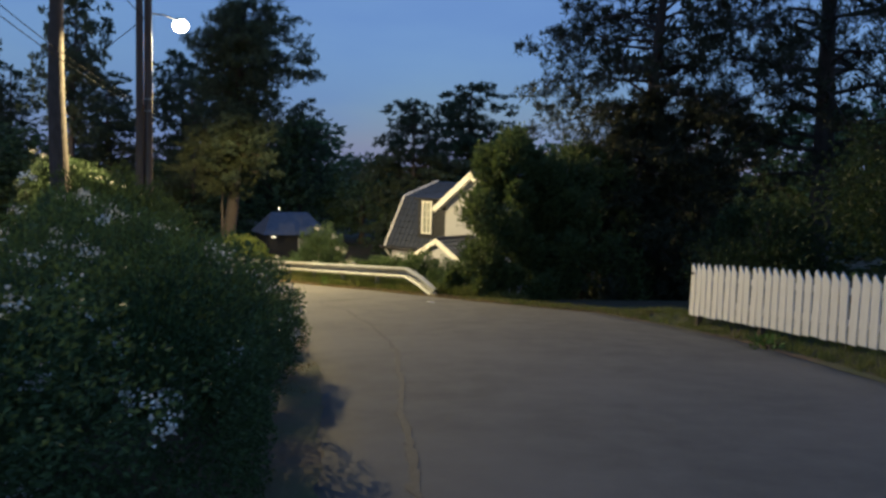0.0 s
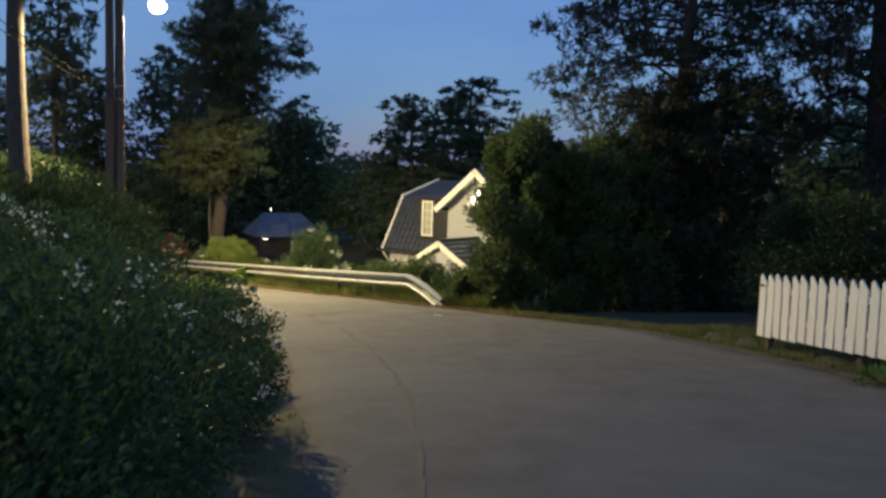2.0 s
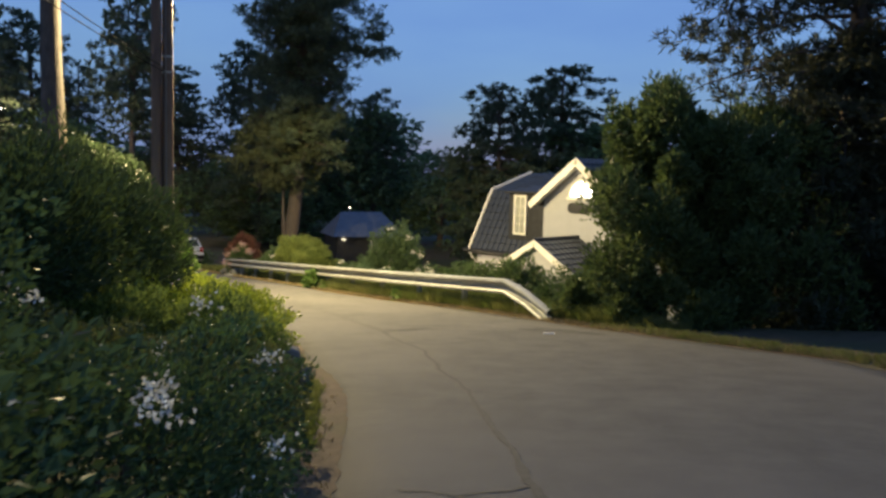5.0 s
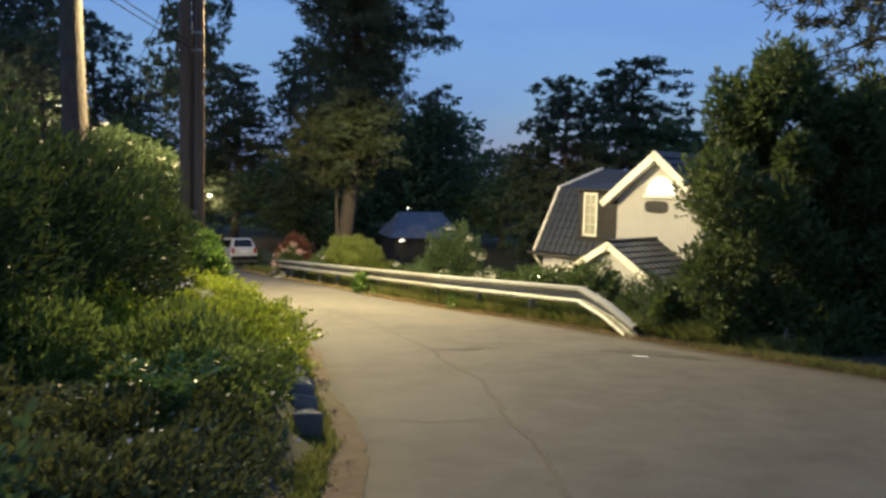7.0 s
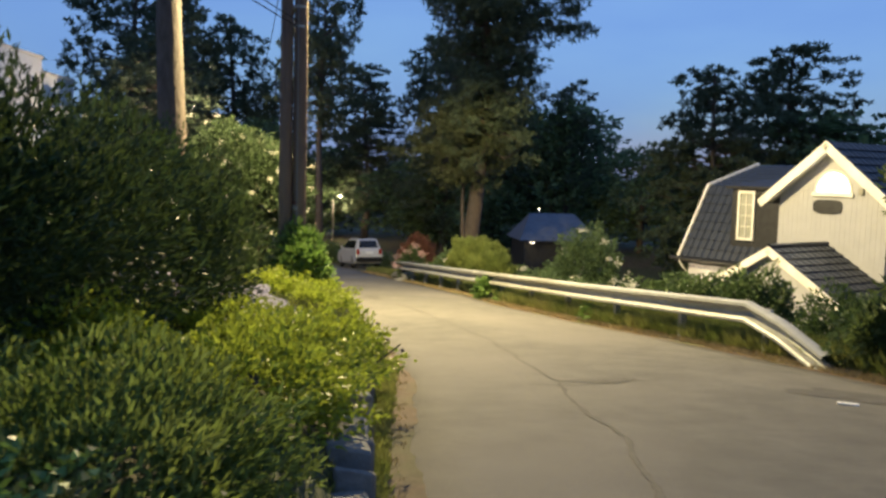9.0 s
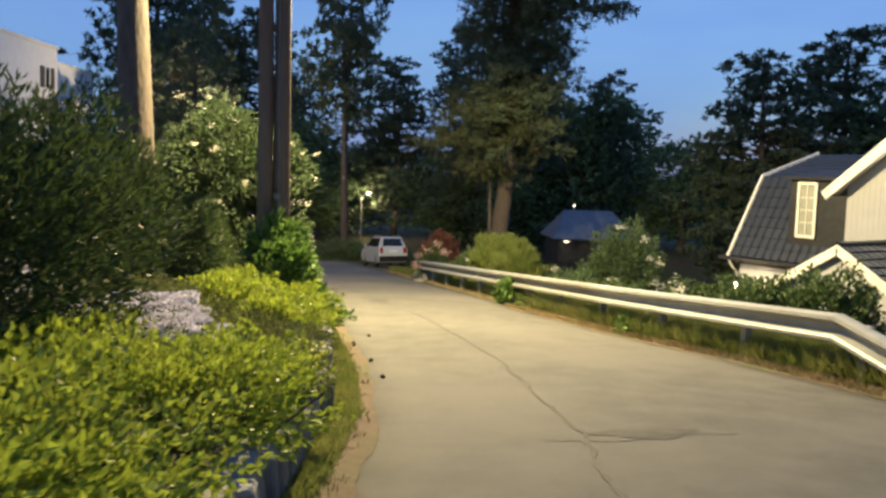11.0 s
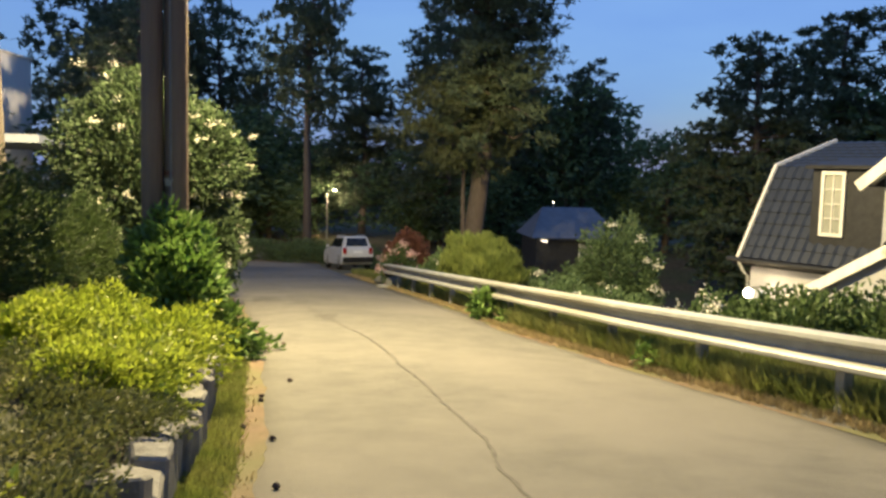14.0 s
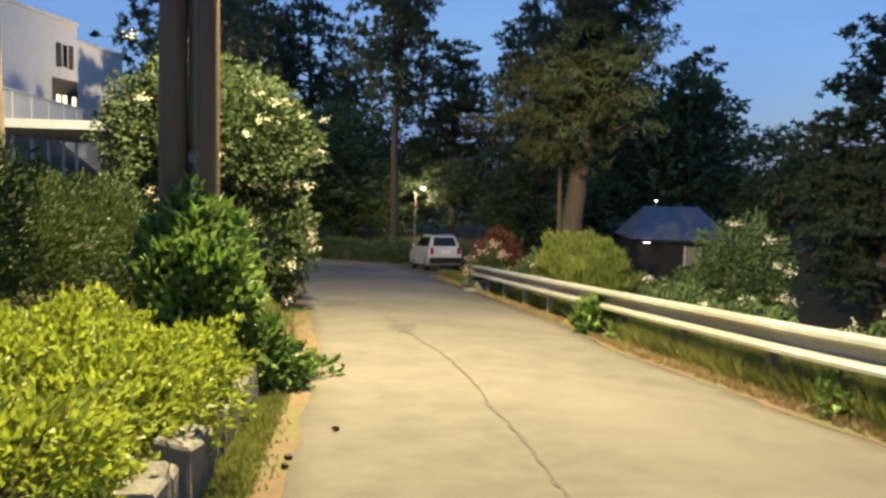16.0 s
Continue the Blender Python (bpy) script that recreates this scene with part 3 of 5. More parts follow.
# ---- utility poles, street lamp ----
def pole(x, y, top, r, name="utility_pole"):
    z = float(ground_z(x, y)) - 0.3
    root = thing(name, (x, y, 0), "tall brown weathered wooden utility pole beside the lane", "utility pole", "poles")
    tubes("shaft", [([(0, 0, z), (0.02, 0, (z + top) / 2), (0, 0.02, top)], [r * 1.12, r, r * 0.85])], POLE, root, 16)
    return root


P1 = pole(-10.0, 24.8, 7.4, 0.125)
P2 = pole(-10.185, 24.62, 7.2, 0.115)
# added thin tube standing in for the line of sky light between the poles
tubes("sky_gap_line", [([(0.04, -0.135, -2.2), (0.04, -0.13, 2.0), (0.04, -0.125, 5.2)], [0.014] * 3)], GREY_PIPE, P1, 8)
for z, mat in ((-0.3, STEEL), (-0.22, REDLEAF), (3.35, STEEL), (3.0, STEEL)):
    V, F = tube_arrays([(0, 0, z), (0, 0, z + 0.05)], [0.138, 0.138], 16)
    arrays("band", V, F, mat, P1, True)
boxed("tag_plate", (-0.03, -0.15, -0.34), (0.05, -0.137, -0.28), STEEL, P1, 0.004)

sl = thing("street_lamp", (LAMP.x, LAMP.y, LAMP.z), "lit warm street lamp on a steel arm from the pole", "street lamp")
arm = Vector((-10.0, 24.8, LAMP.z - 0.1)) - LAMP
tubes("arm", [([arm, arm * 0.5 + Vector((0, 0, 0.12)), Vector((0, 0, 0.08))], [0.025, 0.025, 0.025])], GREY_PIPE, sl, 8)
bm = bmesh.new()
bmesh.ops.create_uvsphere(bm, u_segments=18, v_segments=10, radius=1)
bm.transform(Matrix.Diagonal((0.17, 0.17, 0.08, 1)))
part("hood", bm, GREY_PIPE, sl).location = (0, 0, 0.14)
bm = bmesh.new()
bmesh.ops.create_uvsphere(bm, u_segments=18, v_segments=10, radius=1)
bm.transform(Matrix.Diagonal((0.24, 0.24, 0.19, 1)))
part("bulb", bm, LIT, sl).location = (0, 0, -0.03)


# ---- trees ----
def pine(name, rng, height, trunk_r, profile, limbs, per, label, category="pine tree", lean=(0, 0), leaf=0.2, mat=NEEDLE, flat=0.4, lop=(0.0, 0.0), clump=0.75, droop=0.1, width=0.2):
    """A conifer: tapered trunk, arched limbs, and clumps of needle tufts along each limb.
    profile: share of the height and how far the limbs reach there; lop: direction and amount of a one-sided crown."""
    root = thing(name, (0, 0, 0), label, category, "pines")
    zs = np.linspace(-0.4, height, 11)
    ph = rng.uniform(0, 6)
    T = np.stack([lean[0] * (zs / height) + 0.12 * np.sin(zs * 0.5 + ph), lean[1] * (zs / height) + 0.12 * np.sin(zs * 0.4), zs], 1)
    tubes("trunk", [(T, trunk_r * (1.15 - 0.95 * np.clip(zs / height, 0, 1)))], BARK, root, 10)
    pf, pr = np.array(profile).T
    fine = np.linspace(pf[0], pf[-1], 200)
    weight = np.cumsum(np.interp(fine, pf, pr) + 0.4)
    lines, P, D = [], [], []
    for i in range(limbs):
        f = np.interp((i + rng.uniform()) / limbs * weight[-1], weight, fine)
        h = height * f
        a = i * 2.4 + rng.normal() * 0.5
        reach = np.interp(f, pf, pr) * rng.uniform(0.55, 1.08) * (1 + lop[1] * math.cos(a - lop[0]))
        c0 = np.array([np.interp(h, zs, T[:, 0]), np.interp(h, zs, T[:, 1]), h])
        out = np.array([math.cos(a), math.sin(a), 0.0])
        s = np.linspace(0, 1, 5)[:, None]
        bend = np.array([-out[1], out[0], 0]) * rng.normal() * 0.12 * reach
        L = c0 + out * reach * s + bend * np.sin(s * 3.14) + np.array([0, 0, 1.0]) * (0.3 * np.sin(s * 2.4) - droop * s ** 2 * 2) * reach * 0.5
        L[1:] += rng.normal(size=(4, 3)) * 0.05 * reach
        lines.append((L, np.array([0.26, 0.2, 0.13, 0.08, 0.03]) * trunk_r * (1.15 - 0.6 * f)))
        for q in np.linspace(0.42, 1.0, max(2, int(reach / 0.7))):
            c = np.array([np.interp(q, s[:, 0], L[:, k]) for k in range(3)]) + rng.normal(size=3) * np.array([0.25, 0.25, 0.1]) * clump
            r = clump * rng.uniform(0.55, 1.15) * (1.1 - 0.35 * f)
            p, d = shell(rng, c, (r, r, r * flat), max(4, per // 10), inner=0.2, lump=0.35)
            P.append(np.repeat(p, 10, 0) + rng.normal(size=(len(p) * 10, 3)) * 0.05 * clump)
            D.append(rng.normal(size=(len(p) * 10, 3)) + np.repeat(d, 10, 0) * 0.7 + np.array([0, 0, 0.5]))
    tubes("branchwork", lines, BARK, root, 5)["kind"] = "stuff"
    P, D = np.concatenate(P), np.concatenate(D)
    ok = P[:, 2] > 0.03
    leaves("crown", rng, P[ok], D[ok], rng.uniform(0.6, 1.2, ok.sum()) * leaf, leaf * width, mat, root)
    return root


def broadleaf(name, rng, height, spread, n, label, leaf=0.16, mat=FARLEAF, category="tree", group="broadleaf trees", low=0.15):
    root = thing(name, (0, 0, 0), label, category, group)
    tubes("trunk", [([(0, 0, -0.4), (0.05, 0.03, height * 0.4), (0, 0.1, height * 0.85)], [0.05 * spread + 0.05, 0.04 * spread + 0.03, 0.03])], TWIG, root, 8)
    lines, P, D = [], [], []
    m = 34
    for i in range(m):
        f = low + (0.96 - low) * (i + rng.uniform()) / m
        reach = spread * np.sqrt(max(0.05, 1 - (2 * (f - low) / (1 - low) - 0.85) ** 2 / 1.4)) * rng.uniform(0.35, 0.9)
        a = rng.uniform(0, 6.283)
        tip = np.array([math.cos(a) * reach, math.sin(a) * reach, height * f])
        lines.append(([np.array([0, 0, height * f * 0.55]), tip * np.array([0.5, 0.5, 0.85]), tip], [0.04, 0.025, 0.008]))
        s = rng.uniform(0.28, 0.5) * spread * (0.8 if f > 0.8 else 1.0)
        p, d = shell(rng, tip, (s, s, s * 0.75), n // m, inner=0.4, lump=0.35)
        P.append(p)
        D.append(d + rng.normal(size=d.shape) * 0.7)
    tubes("branchwork", lines, TWIG, root, 5)["kind"] = "stuff"
    P, D = np.concatenate(P), np.concatenate(D)
    ok = P[:, 2] > 0.02
    leaves("crown", rng, P[ok], D[ok], rng.uniform(0.6, 1.2, ok.sum()) * leaf, leaf * 0.55, mat, root)
    return root


def put(ob, x, y, rz=0.0, s=1.0, sz=None, sink=0.0):
    ob.matrix_basis = pose(x, y, float(ground_z(x, y)) - sink, 0, 0, rz) @ Matrix.Diagonal((s, s, sz or s, 1))
    return ob


rng = np.random.default_rng(11)
CROWNS = [
    ([(0.42, 1.4), (0.52, 2.6), (0.68, 3.1), (0.84, 2.6), (0.95, 1.8), (1, 0.9)], 0.4, (0.4, 0)),
    ([(0.3, 1.6), (0.42, 3.0), (0.6, 3.3), (0.8, 2.8), (0.93, 2.0), (1, 0.9)], 0.36, (-0.3, 0.2)),
    ([(0.15, 2.4), (0.3, 3.5), (0.5, 3.3), (0.68, 3.0), (0.83, 2.5), (0.94, 1.9), (1, 1.0)], 0.34, (0.1, 0.3)),
    ([(0.1, 2.6), (0.3, 3.6), (0.6, 3.3), (0.82, 2.6), (0.94, 1.6), (1, 0.6)], 0.42, (0, 0)),
]
PINES = [pine("pine_tree", np.random.default_rng(20 + i), 14, 0.24, prof, 130 if fl < 0.35 else 80, 80 if fl < 0.35 else 70, "tall dark Scots pine against the dusk sky", lean=l, leaf=0.25, flat=fl, clump=0.72, width=0.42) for i, (prof, fl, l) in enumerate(CROWNS)]
LEAFY = [broadleaf("leafy_tree", np.random.default_rng(40 + i), 9, 3.0, 3300, "dark broadleaved tree in the wood edge", leaf=0.4) for i in range(3)]


def far_pine(kind, x, y, top, rz, wide=1.0):
    src = PINES[kind]
    g = float(ground_z(x, y))
    s = (top - g) / 14
    m = pose(x, y, g, 0, 0, rz) @ Matrix.Diagonal((s * wide, s * wide, s, 1))
    if not src.get("used"):
        src["used"] = 1
        src.matrix_basis = m
        return src
    return copy_thing(src, m)


def far_leafy(kind, x, y, top, rz, wide=1.0):
    src = LEAFY[kind]
    g = float(ground_z(x, y))
    s = (top - g) / 9
    m = pose(x, y, g, 0, 0, rz) @ Matrix.Diagonal((s * wide, s * wide, s, 1))
    if not src.get("used"):
        src["used"] = 1
        src.matrix_basis = m
        return src
    return copy_thing(src, m)


# the tall pine across the road with olive lower boughs
big = pine("pine_tree", np.random.default_rng(77), 15.0, 0.36, [(0.38, 1.0), (0.44, 2.0), (0.6, 2.0), (0.7, 2.2), (0.77, 3.2), (0.86, 3.4), (0.95, 2.5), (1, 1.2)], 130, 130, "tall Scots pine with a broad crown above the barrier", lean=(0.9, 0.2), leaf=0.26, flat=0.5, lop=(-0.3, 0.22), width=0.22)
put(big, -13.84, 45.2)
low = pine("young_pine", np.random.default_rng(78), 8.2, 0.10, [(0.56, 0.9), (0.62, 2.0), (0.74, 2.5), (0.88, 2.1), (1, 1.2)], 48, 150, "low olive pine boughs lit by the street lamp", mat=NEEDLE_OLIVE, leaf=0.2, flat=0.45, lop=(2.6, 0.2))
put(low, -13.88, 44.85)

far_pine(0, -31.5, 63.2, 14.2, 10, 0.75)
far_pine(1, -27.2, 76, 11.5, 60)
far_pine(2, -4.4, 57.5, 6.1, 130, 1.2)
far_pine(2, -1.0, 63.0, 9.6, 250, 1.1)
far_leafy(1, -4.5, 60, 1.5, 90, 1.2)
far_pine(1, -15.5, 71, 5.0, 250)
far_pine(2, -52.6, 76.8, 10, 20)
far_pine(1, -49.5, 79, 11.0, 75)
far_pine(3, -46.5, 81, 10.5, 140)
far_pine(2, -36, 80, 11.5, 210)
far_pine(3, -25, 84, 10, 270)
far_leafy(2, -43, 75, 4.5, 10, 1.4)
far_leafy(1, -52, 70, 5.0, 190, 1.4)
far_pine(3, -21.5, 71, 9.5, 300)
far_pine(3, -24, 69, 6.5, 15)
far_pine(2, -39, 55, 10.5, 15)
far_pine(3, -33.5, 50.5, 6.0, 95)
far_pine(1, -47, 62, 13, 195)
far_pine(0, -52, 74, 10.5, 155)
far_pine(2, -22.5, 78, 9.0, 155)
far_leafy(1, 11.5, 47, 3.6, 20, 1.5)
far_leafy(2, 18, 45, 4.0, 110, 1.5)
far_leafy(0, 14.5, 38, 2.5, 60, 1.5)
far_leafy(2, 20, 34, 3.0, 160, 1.5)
far_leafy(0, -10.0, 71, 4.8, 0)
far_leafy(1, -16.4, 71, 6.9, 70, 0.9)
far_leafy(2, -20, 95, 5.0, 170, 1.3)
far_leafy(0, -8, 76, 3.0, 200, 1.3)
far_leafy(1, -3, 72, 2.5, 20, 1.3)
far_leafy(2, 2, 62, 2.5, 20, 1.4)
far_leafy(0, -31, 88, 4.0, 100, 1.5)
far_leafy(1, -43, 84, 3.5, 140, 1.5)
far_leafy(2, -44, 66, 2.2, 40, 1.5)
far_leafy(0, -25, 70, 1.5, 40, 1.2)
far_leafy(2, -27.5, 73, 0.5, 75, 1.5)
far_leafy(1, -40, 72, 0.0, 220, 1.7)
far_leafy(1, -21, 68, 1.0, 240, 1.3)
far_leafy(2, -48, 54, 2.2, 240, 1.3)
r2 = random.Random(8)
for k in range(26):
    x = -75 + k * 4.6 + r2.uniform(-1.5, 1.5)
    far_leafy(k % 3, x, 112 + r2.uniform(-8, 8), r2.uniform(2.5, 5.5) - 1.5, r2.uniform(0, 360), 1.5)

# dark pines, with shade put into their needle colour, and thujas on the right
def thuja(name, seed, height, spread, n, label, mat=THUJA):
    rng = np.random.default_rng(seed)
    root = thing(name, (0, 0, 0), label, "thuja", "thujas")
    tubes("trunk", [([(0, 0, -0.4), (0, 0, height * 0.8)], [0.1, 0.03])], TWIG, root, 8)
    P, D = [], []
    for i in range(70):
        f = (i + rng.uniform()) / 70
        a = rng.uniform(0, 6.283)
        reach = spread * (1 - f ** 3.0) ** 0.55 * rng.uniform(0.45, 1.1)
        c = np.array([math.cos(a) * reach, math.sin(a) * reach, 0.15 + f * height * 0.95])
        s = rng.uniform(0.2, 0.52) * spread * 0.6
        p, d = shell(rng, c, (s, s, s * 1.2), n // 70, inner=0.35, lump=0.35)
        P.append(p)
        D.append(d * 0.7 + np.array([0, 0, 0.5]) + rng.normal(size=d.shape) * 0.45)
    P, D = np.concatenate(P), np.concatenate(D)
    ok = P[:, 2] > 0.0
    leaves("foliage", rng, P[ok], D[ok], rng.uniform(0.6, 1.2, ok.sum()) * 0.14, 0.05, mat, root)
    return root


put(thuja("thuja_bush", 50, 4.1, 1.45, 62000, "tall shaggy green thuja at the road bend"), 1.0, 22.0)
put(thuja("thuja_bush", 51, 4.3, 1.6, 20000, "tall dark thuja behind the road bend"), 2.9, 23.0)
put(pine("spruce_tree", np.random.default_rng(81), 6.6, 0.2, [(0.03, 2.2), (0.2, 2.7), (0.55, 2.6), (0.8, 2.1), (1, 1.0)], 110, 170, "dense dark conifer with drooping boughs beside the lane", "conifer", leaf=0.23, mat=NEEDLE_SHADED, flat=0.5, clump=0.75, droop=0.35), 4.7, 24.0)
put(pine("pine_tree", np.random.default_rng(91), 13.5, 0.26, [(0.4, 2.4), (0.48, 3.6), (0.6, 3.9), (0.82, 3.0), (1, 0.8)], 76, 135, "tall dark pine with open gnarled boughs beside the lane", leaf=0.21, mat=NEEDLE_SHADED, flat=0.45, clump=0.62, droop=0.25), 5.0, 24.6)
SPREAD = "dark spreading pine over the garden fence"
put(pine("pine_tree", np.random.default_rng(82), 15, 0.32, [(0.26, 2.0), (0.36, 4.2), (0.55, 4.6), (0.8, 4.0), (1, 1.0)], 58, 130, SPREAD, leaf=0.21, mat=NEEDLE_SHADED, flat=0.5, clump=0.8, droop=0.3), 9.4, 23.6)
put(pine("pine_tree", np.random.default_rng(83), 13, 0.25, [(0.12, 2.2), (0.3, 3.4), (0.6, 3.4), (0.85, 2.4), (1, 0.8)], 80, 120, SPREAD, leaf=0.24, mat=NEEDLE_SHADED, flat=0.5, droop=0.3), 12.3, 18.6)
put(pine("pine_tree", np.random.default_rng(87), 8.5, 0.2, [(0.05, 2.6), (0.4, 3.4), (0.8, 2.2), (1, 0.6)], 70, 110, SPREAD, leaf=0.26, mat=NEEDLE_SHADED, flat=0.5), 8.2, 31)
GARDEN = "dark leafy garden tree behind the picket fence"
put(broadleaf("garden_tree", np.random.default_rng(84), 5.2, 2.3, 30000, GARDEN, leaf=0.09, mat=HEDGE_SPRAY), 8.3, 15.6)
put(broadleaf("garden_tree", np.random.default_rng(85), 4.6, 2.2, 24000, GARDEN, leaf=0.09, mat=HEDGE_SPRAY), 9.7, 11.6)
put(broadleaf("garden_bush", np.random.default_rng(86), 2.3, 1.6, 15000, "low dark leafy bush beside the picket fence", leaf=0.08, mat=HEDGE_SPRAY, category="shrub"), 6.4, 18.6)

# bare pine trunk in the garden
tall = pine("pine_tree", np.random.default_rng(90), 16, 0.27, [(0.62, 1.6), (0.72, 3.0), (0.85, 3.0), (1, 0.8)], 44, 130, "thick bare pine trunk rising from the garden")
put(tall, -12.37, 24.1)

# ---- shrubs and garden ----
def keep_off(P, gap=0.38):
    """Nothing grows over the line that is walked."""
    xp = np.interp(P[:, 1], [-2, 0, 5.1, 8.3, 11.2, 14.3, 16, 19.2, 21], [0.2, 0, -0.88, -1.29, -1.85, -2.52, -3.2, -4.6, -5.4])
    return np.abs(P[:, 0] - xp) > gap


def shrub(name, rng, blobs, n, L, W, mat, label, category, group="", up=0.2, extra=(), inner=0.55, stems=10, lump=0.24):
    """A bush of many leaves over lumpy mounds; extra: more leaves or flowers (name, count, length, width, material, how far out)."""
    cx, cy = np.mean([b[0][0] for b in blobs]), np.mean([b[0][1] for b in blobs])
    g = float(ground_z(cx, cy))
    root = thing(name, (cx, cy, g), label, category, group)
    off = np.array([cx, cy, g])
    vol = np.array([b[1][0] * b[1][1] + b[1][0] * b[1][2] + b[1][1] * b[1][2] for b in blobs])
    vol = vol / vol.sum()
    for pname, cnt, l, w, m, lo, hi in [("foliage", n, L, W, mat, inner, 1.0)] + list(extra):
        P, D = [], []
        for b, f in zip(blobs, vol):
            p, d = shell(rng, b[0], np.array(b[1]) * hi, max(8, int(cnt * f)), inner=lo, lump=lump, freq=4.5)
            P.append(p)
            D.append(d + np.array([0, 0, up]) + rng.normal(size=d.shape) * 0.55)
        P, D = np.concatenate(P), np.concatenate(D)
        ok = (P[:, 2] > ground_z(P[:, 0], P[:, 1]) + 0.01) & keep_off(P)
        P, D = P[ok] - off, D[ok]
        if pname == "blossom" and len(P):
            # petals stand in heads: each head is a small cone of petals
            heads = rng.choice(len(P), max(1, len(P) // 30), replace=False)
            pick = rng.choice(heads, len(P))
            P = P[pick] + rng.normal(size=P.shape) * np.array([1.3, 1.3, 1.0]) * l * 1.1
            D = D[pick] + rng.normal(size=D.shape)
        leaves(pname, rng, P, D, rng.uniform(0.6, 1.25, len(P)) * l, w, m, root)["kind"] = "stuff"
    lines = []
    for i in range(stems):
        b = blobs[i % len(blobs)]
        x, y = b[0][0] + rng.normal() * b[1][0] * 0.25, b[0][1] + rng.normal() * b[1][1] * 0.25
        z0 = float(ground_z(x, y)) - 0.05
        z1 = max(z0 + 0.1, b[0][2] + b[1][2] * 0.4)
        q = np.array([[x, y, z0], [x + rng.normal() * 0.05, y + rng.normal() * 0.05, (z0 + z1) / 2], [x + rng.normal() * 0.15, y + rng.normal() * 0.15, z1]]) - off
        lines.append((q, [0.018, 0.012, 0.006]))
    tubes("stem_growth", lines, TWIG, root, 5)["kind"] = "stuff"
    return root


def gz(x, y, up=0.0):
    return float(ground_z(x, y)) + up


rng = np.random.default_rng(101)
BLOSSOM = [("blossom", 2600, 0.022, 0.02, PETAL, 0.99, 1.06)]
DARK = "dense dark green shrub with small white flowers overhanging the lane"
shrub("flowering_shrub", rng, [((-1.85, 4.6, gz(-1.85, 4.6, 0.3)), (0.9, 1.5, 0.75)), ((-2.6, 6.2, gz(-2.6, 6.2, 0.35)), (1.15, 1.6, 0.8))], 88000, 0.038, 0.021, HEDGE, DARK, "shrub", "roadside shrubs", extra=BLOSSOM)
shrub("flowering_shrub", rng, [((-2.4, 2.6, gz(-2.4, 2.6, 0.2)), (1.1, 1.4, 0.8)), ((-3.4, 4.2, gz(-3.4, 4.2, 0.3)), (1.3, 1.5, 0.9))], 50000, 0.038, 0.021, HEDGE, DARK, "shrub", "roadside shrubs", extra=BLOSSOM)
shrub("flowering_shrub", rng, [((-3.7, 8.0, gz(-3.7, 8.0, 0.3)), (1.25, 1.6, 0.9)), ((-2.72, 8.9, gz(-2.72, 8.9, 0.12)), (0.8, 1.6, 0.58))], 66000, 0.04, 0.022, HEDGE, DARK, "shrub", "roadside shrubs", extra=BLOSSOM)
shrub("elder_shrub", rng, [((-4.6, 9.6, gz(-4.6, 9.6, 0.5)), (0.9, 0.9, 0.75))], 12000, 0.08, 0.045, HEDGE, "dark leafy shrub carrying flat white flower heads", "shrub", "roadside shrubs", extra=[("blossom", 800, 0.035, 0.03, PETAL, 0.97, 1.05)])
shrub("cotoneaster_shrub", rng, [((-3.22, 11.1, gz(-3.3, 11.1, -0.05)), (0.64, 1.1, 0.36)), ((-3.66, 12.4, gz(-3.75, 12.5, -0.05)), (0.64, 0.95, 0.34)), ((-4.4, 10.8, gz(-4.4, 10.8, -0.05)), (1.0, 1.4, 0.36))], 56000, 0.045, 0.026, HEATH, "low twiggy olive shrub with tiny pale flowers over the wall edge", "shrub", "roadside shrubs", extra=[("petals", 260, 0.03, 0.026, PETAL, 0.98, 1.04)])
shrub("juniper_shrub", rng, [((-4.08, 13.5, gz(-4.1, 13.4, -0.03)), (0.68, 0.9, 0.52)), ((-5.0, 13.0, gz(-5.0, 13.0, 0.0)), (0.75, 0.9, 0.46))], 40000, 0.06, 0.02, JUNIPER, "rounded green juniper mound on the bank", "juniper", up=0.5)
shrub("conifer_hedge", rng, [((-5.95, 12.6, gz(-5.9, 12.6, 0.45)), (1.25, 1.4, 1.05)), ((-6.5, 14.6, gz(-6.5, 14.6, 0.5)), (1.3, 1.5, 1.15)), ((-7.2, 16.8, gz(-7.2, 16.8, 0.45)), (1.1, 1.4, 1.15))], 80000, 0.09, 0.025, HEDGE_SPRAY, "tall feathery green conifer hedge on the garden bank", "hedge", "conifer hedges", up=0.6)
shrub("conifer_hedge", rng, [((-10.2, 20.9, gz(-10.2, 20.9, 0.55)), (1.0, 1.1, 1.35)), ((-10.9, 22.4, gz(-10.9, 22.4, 0.45)), (1.0, 1.1, 1.1)), ((-11.7, 23.8, gz(-11.7, 23.8, 0.3)), (0.9, 1.0, 0.8)), ((-12.4, 25.3, gz(-12.4, 25.3, 0.3)), (0.9, 1.0, 0.95))], 62000, 0.09, 0.025, HEDGE_SPRAY, "lower feathery green conifer hedge behind the flower bed", "hedge", "conifer hedges", up=0.6)
YEL = "low bright yellow-green leafy shrub spilling over the stones"
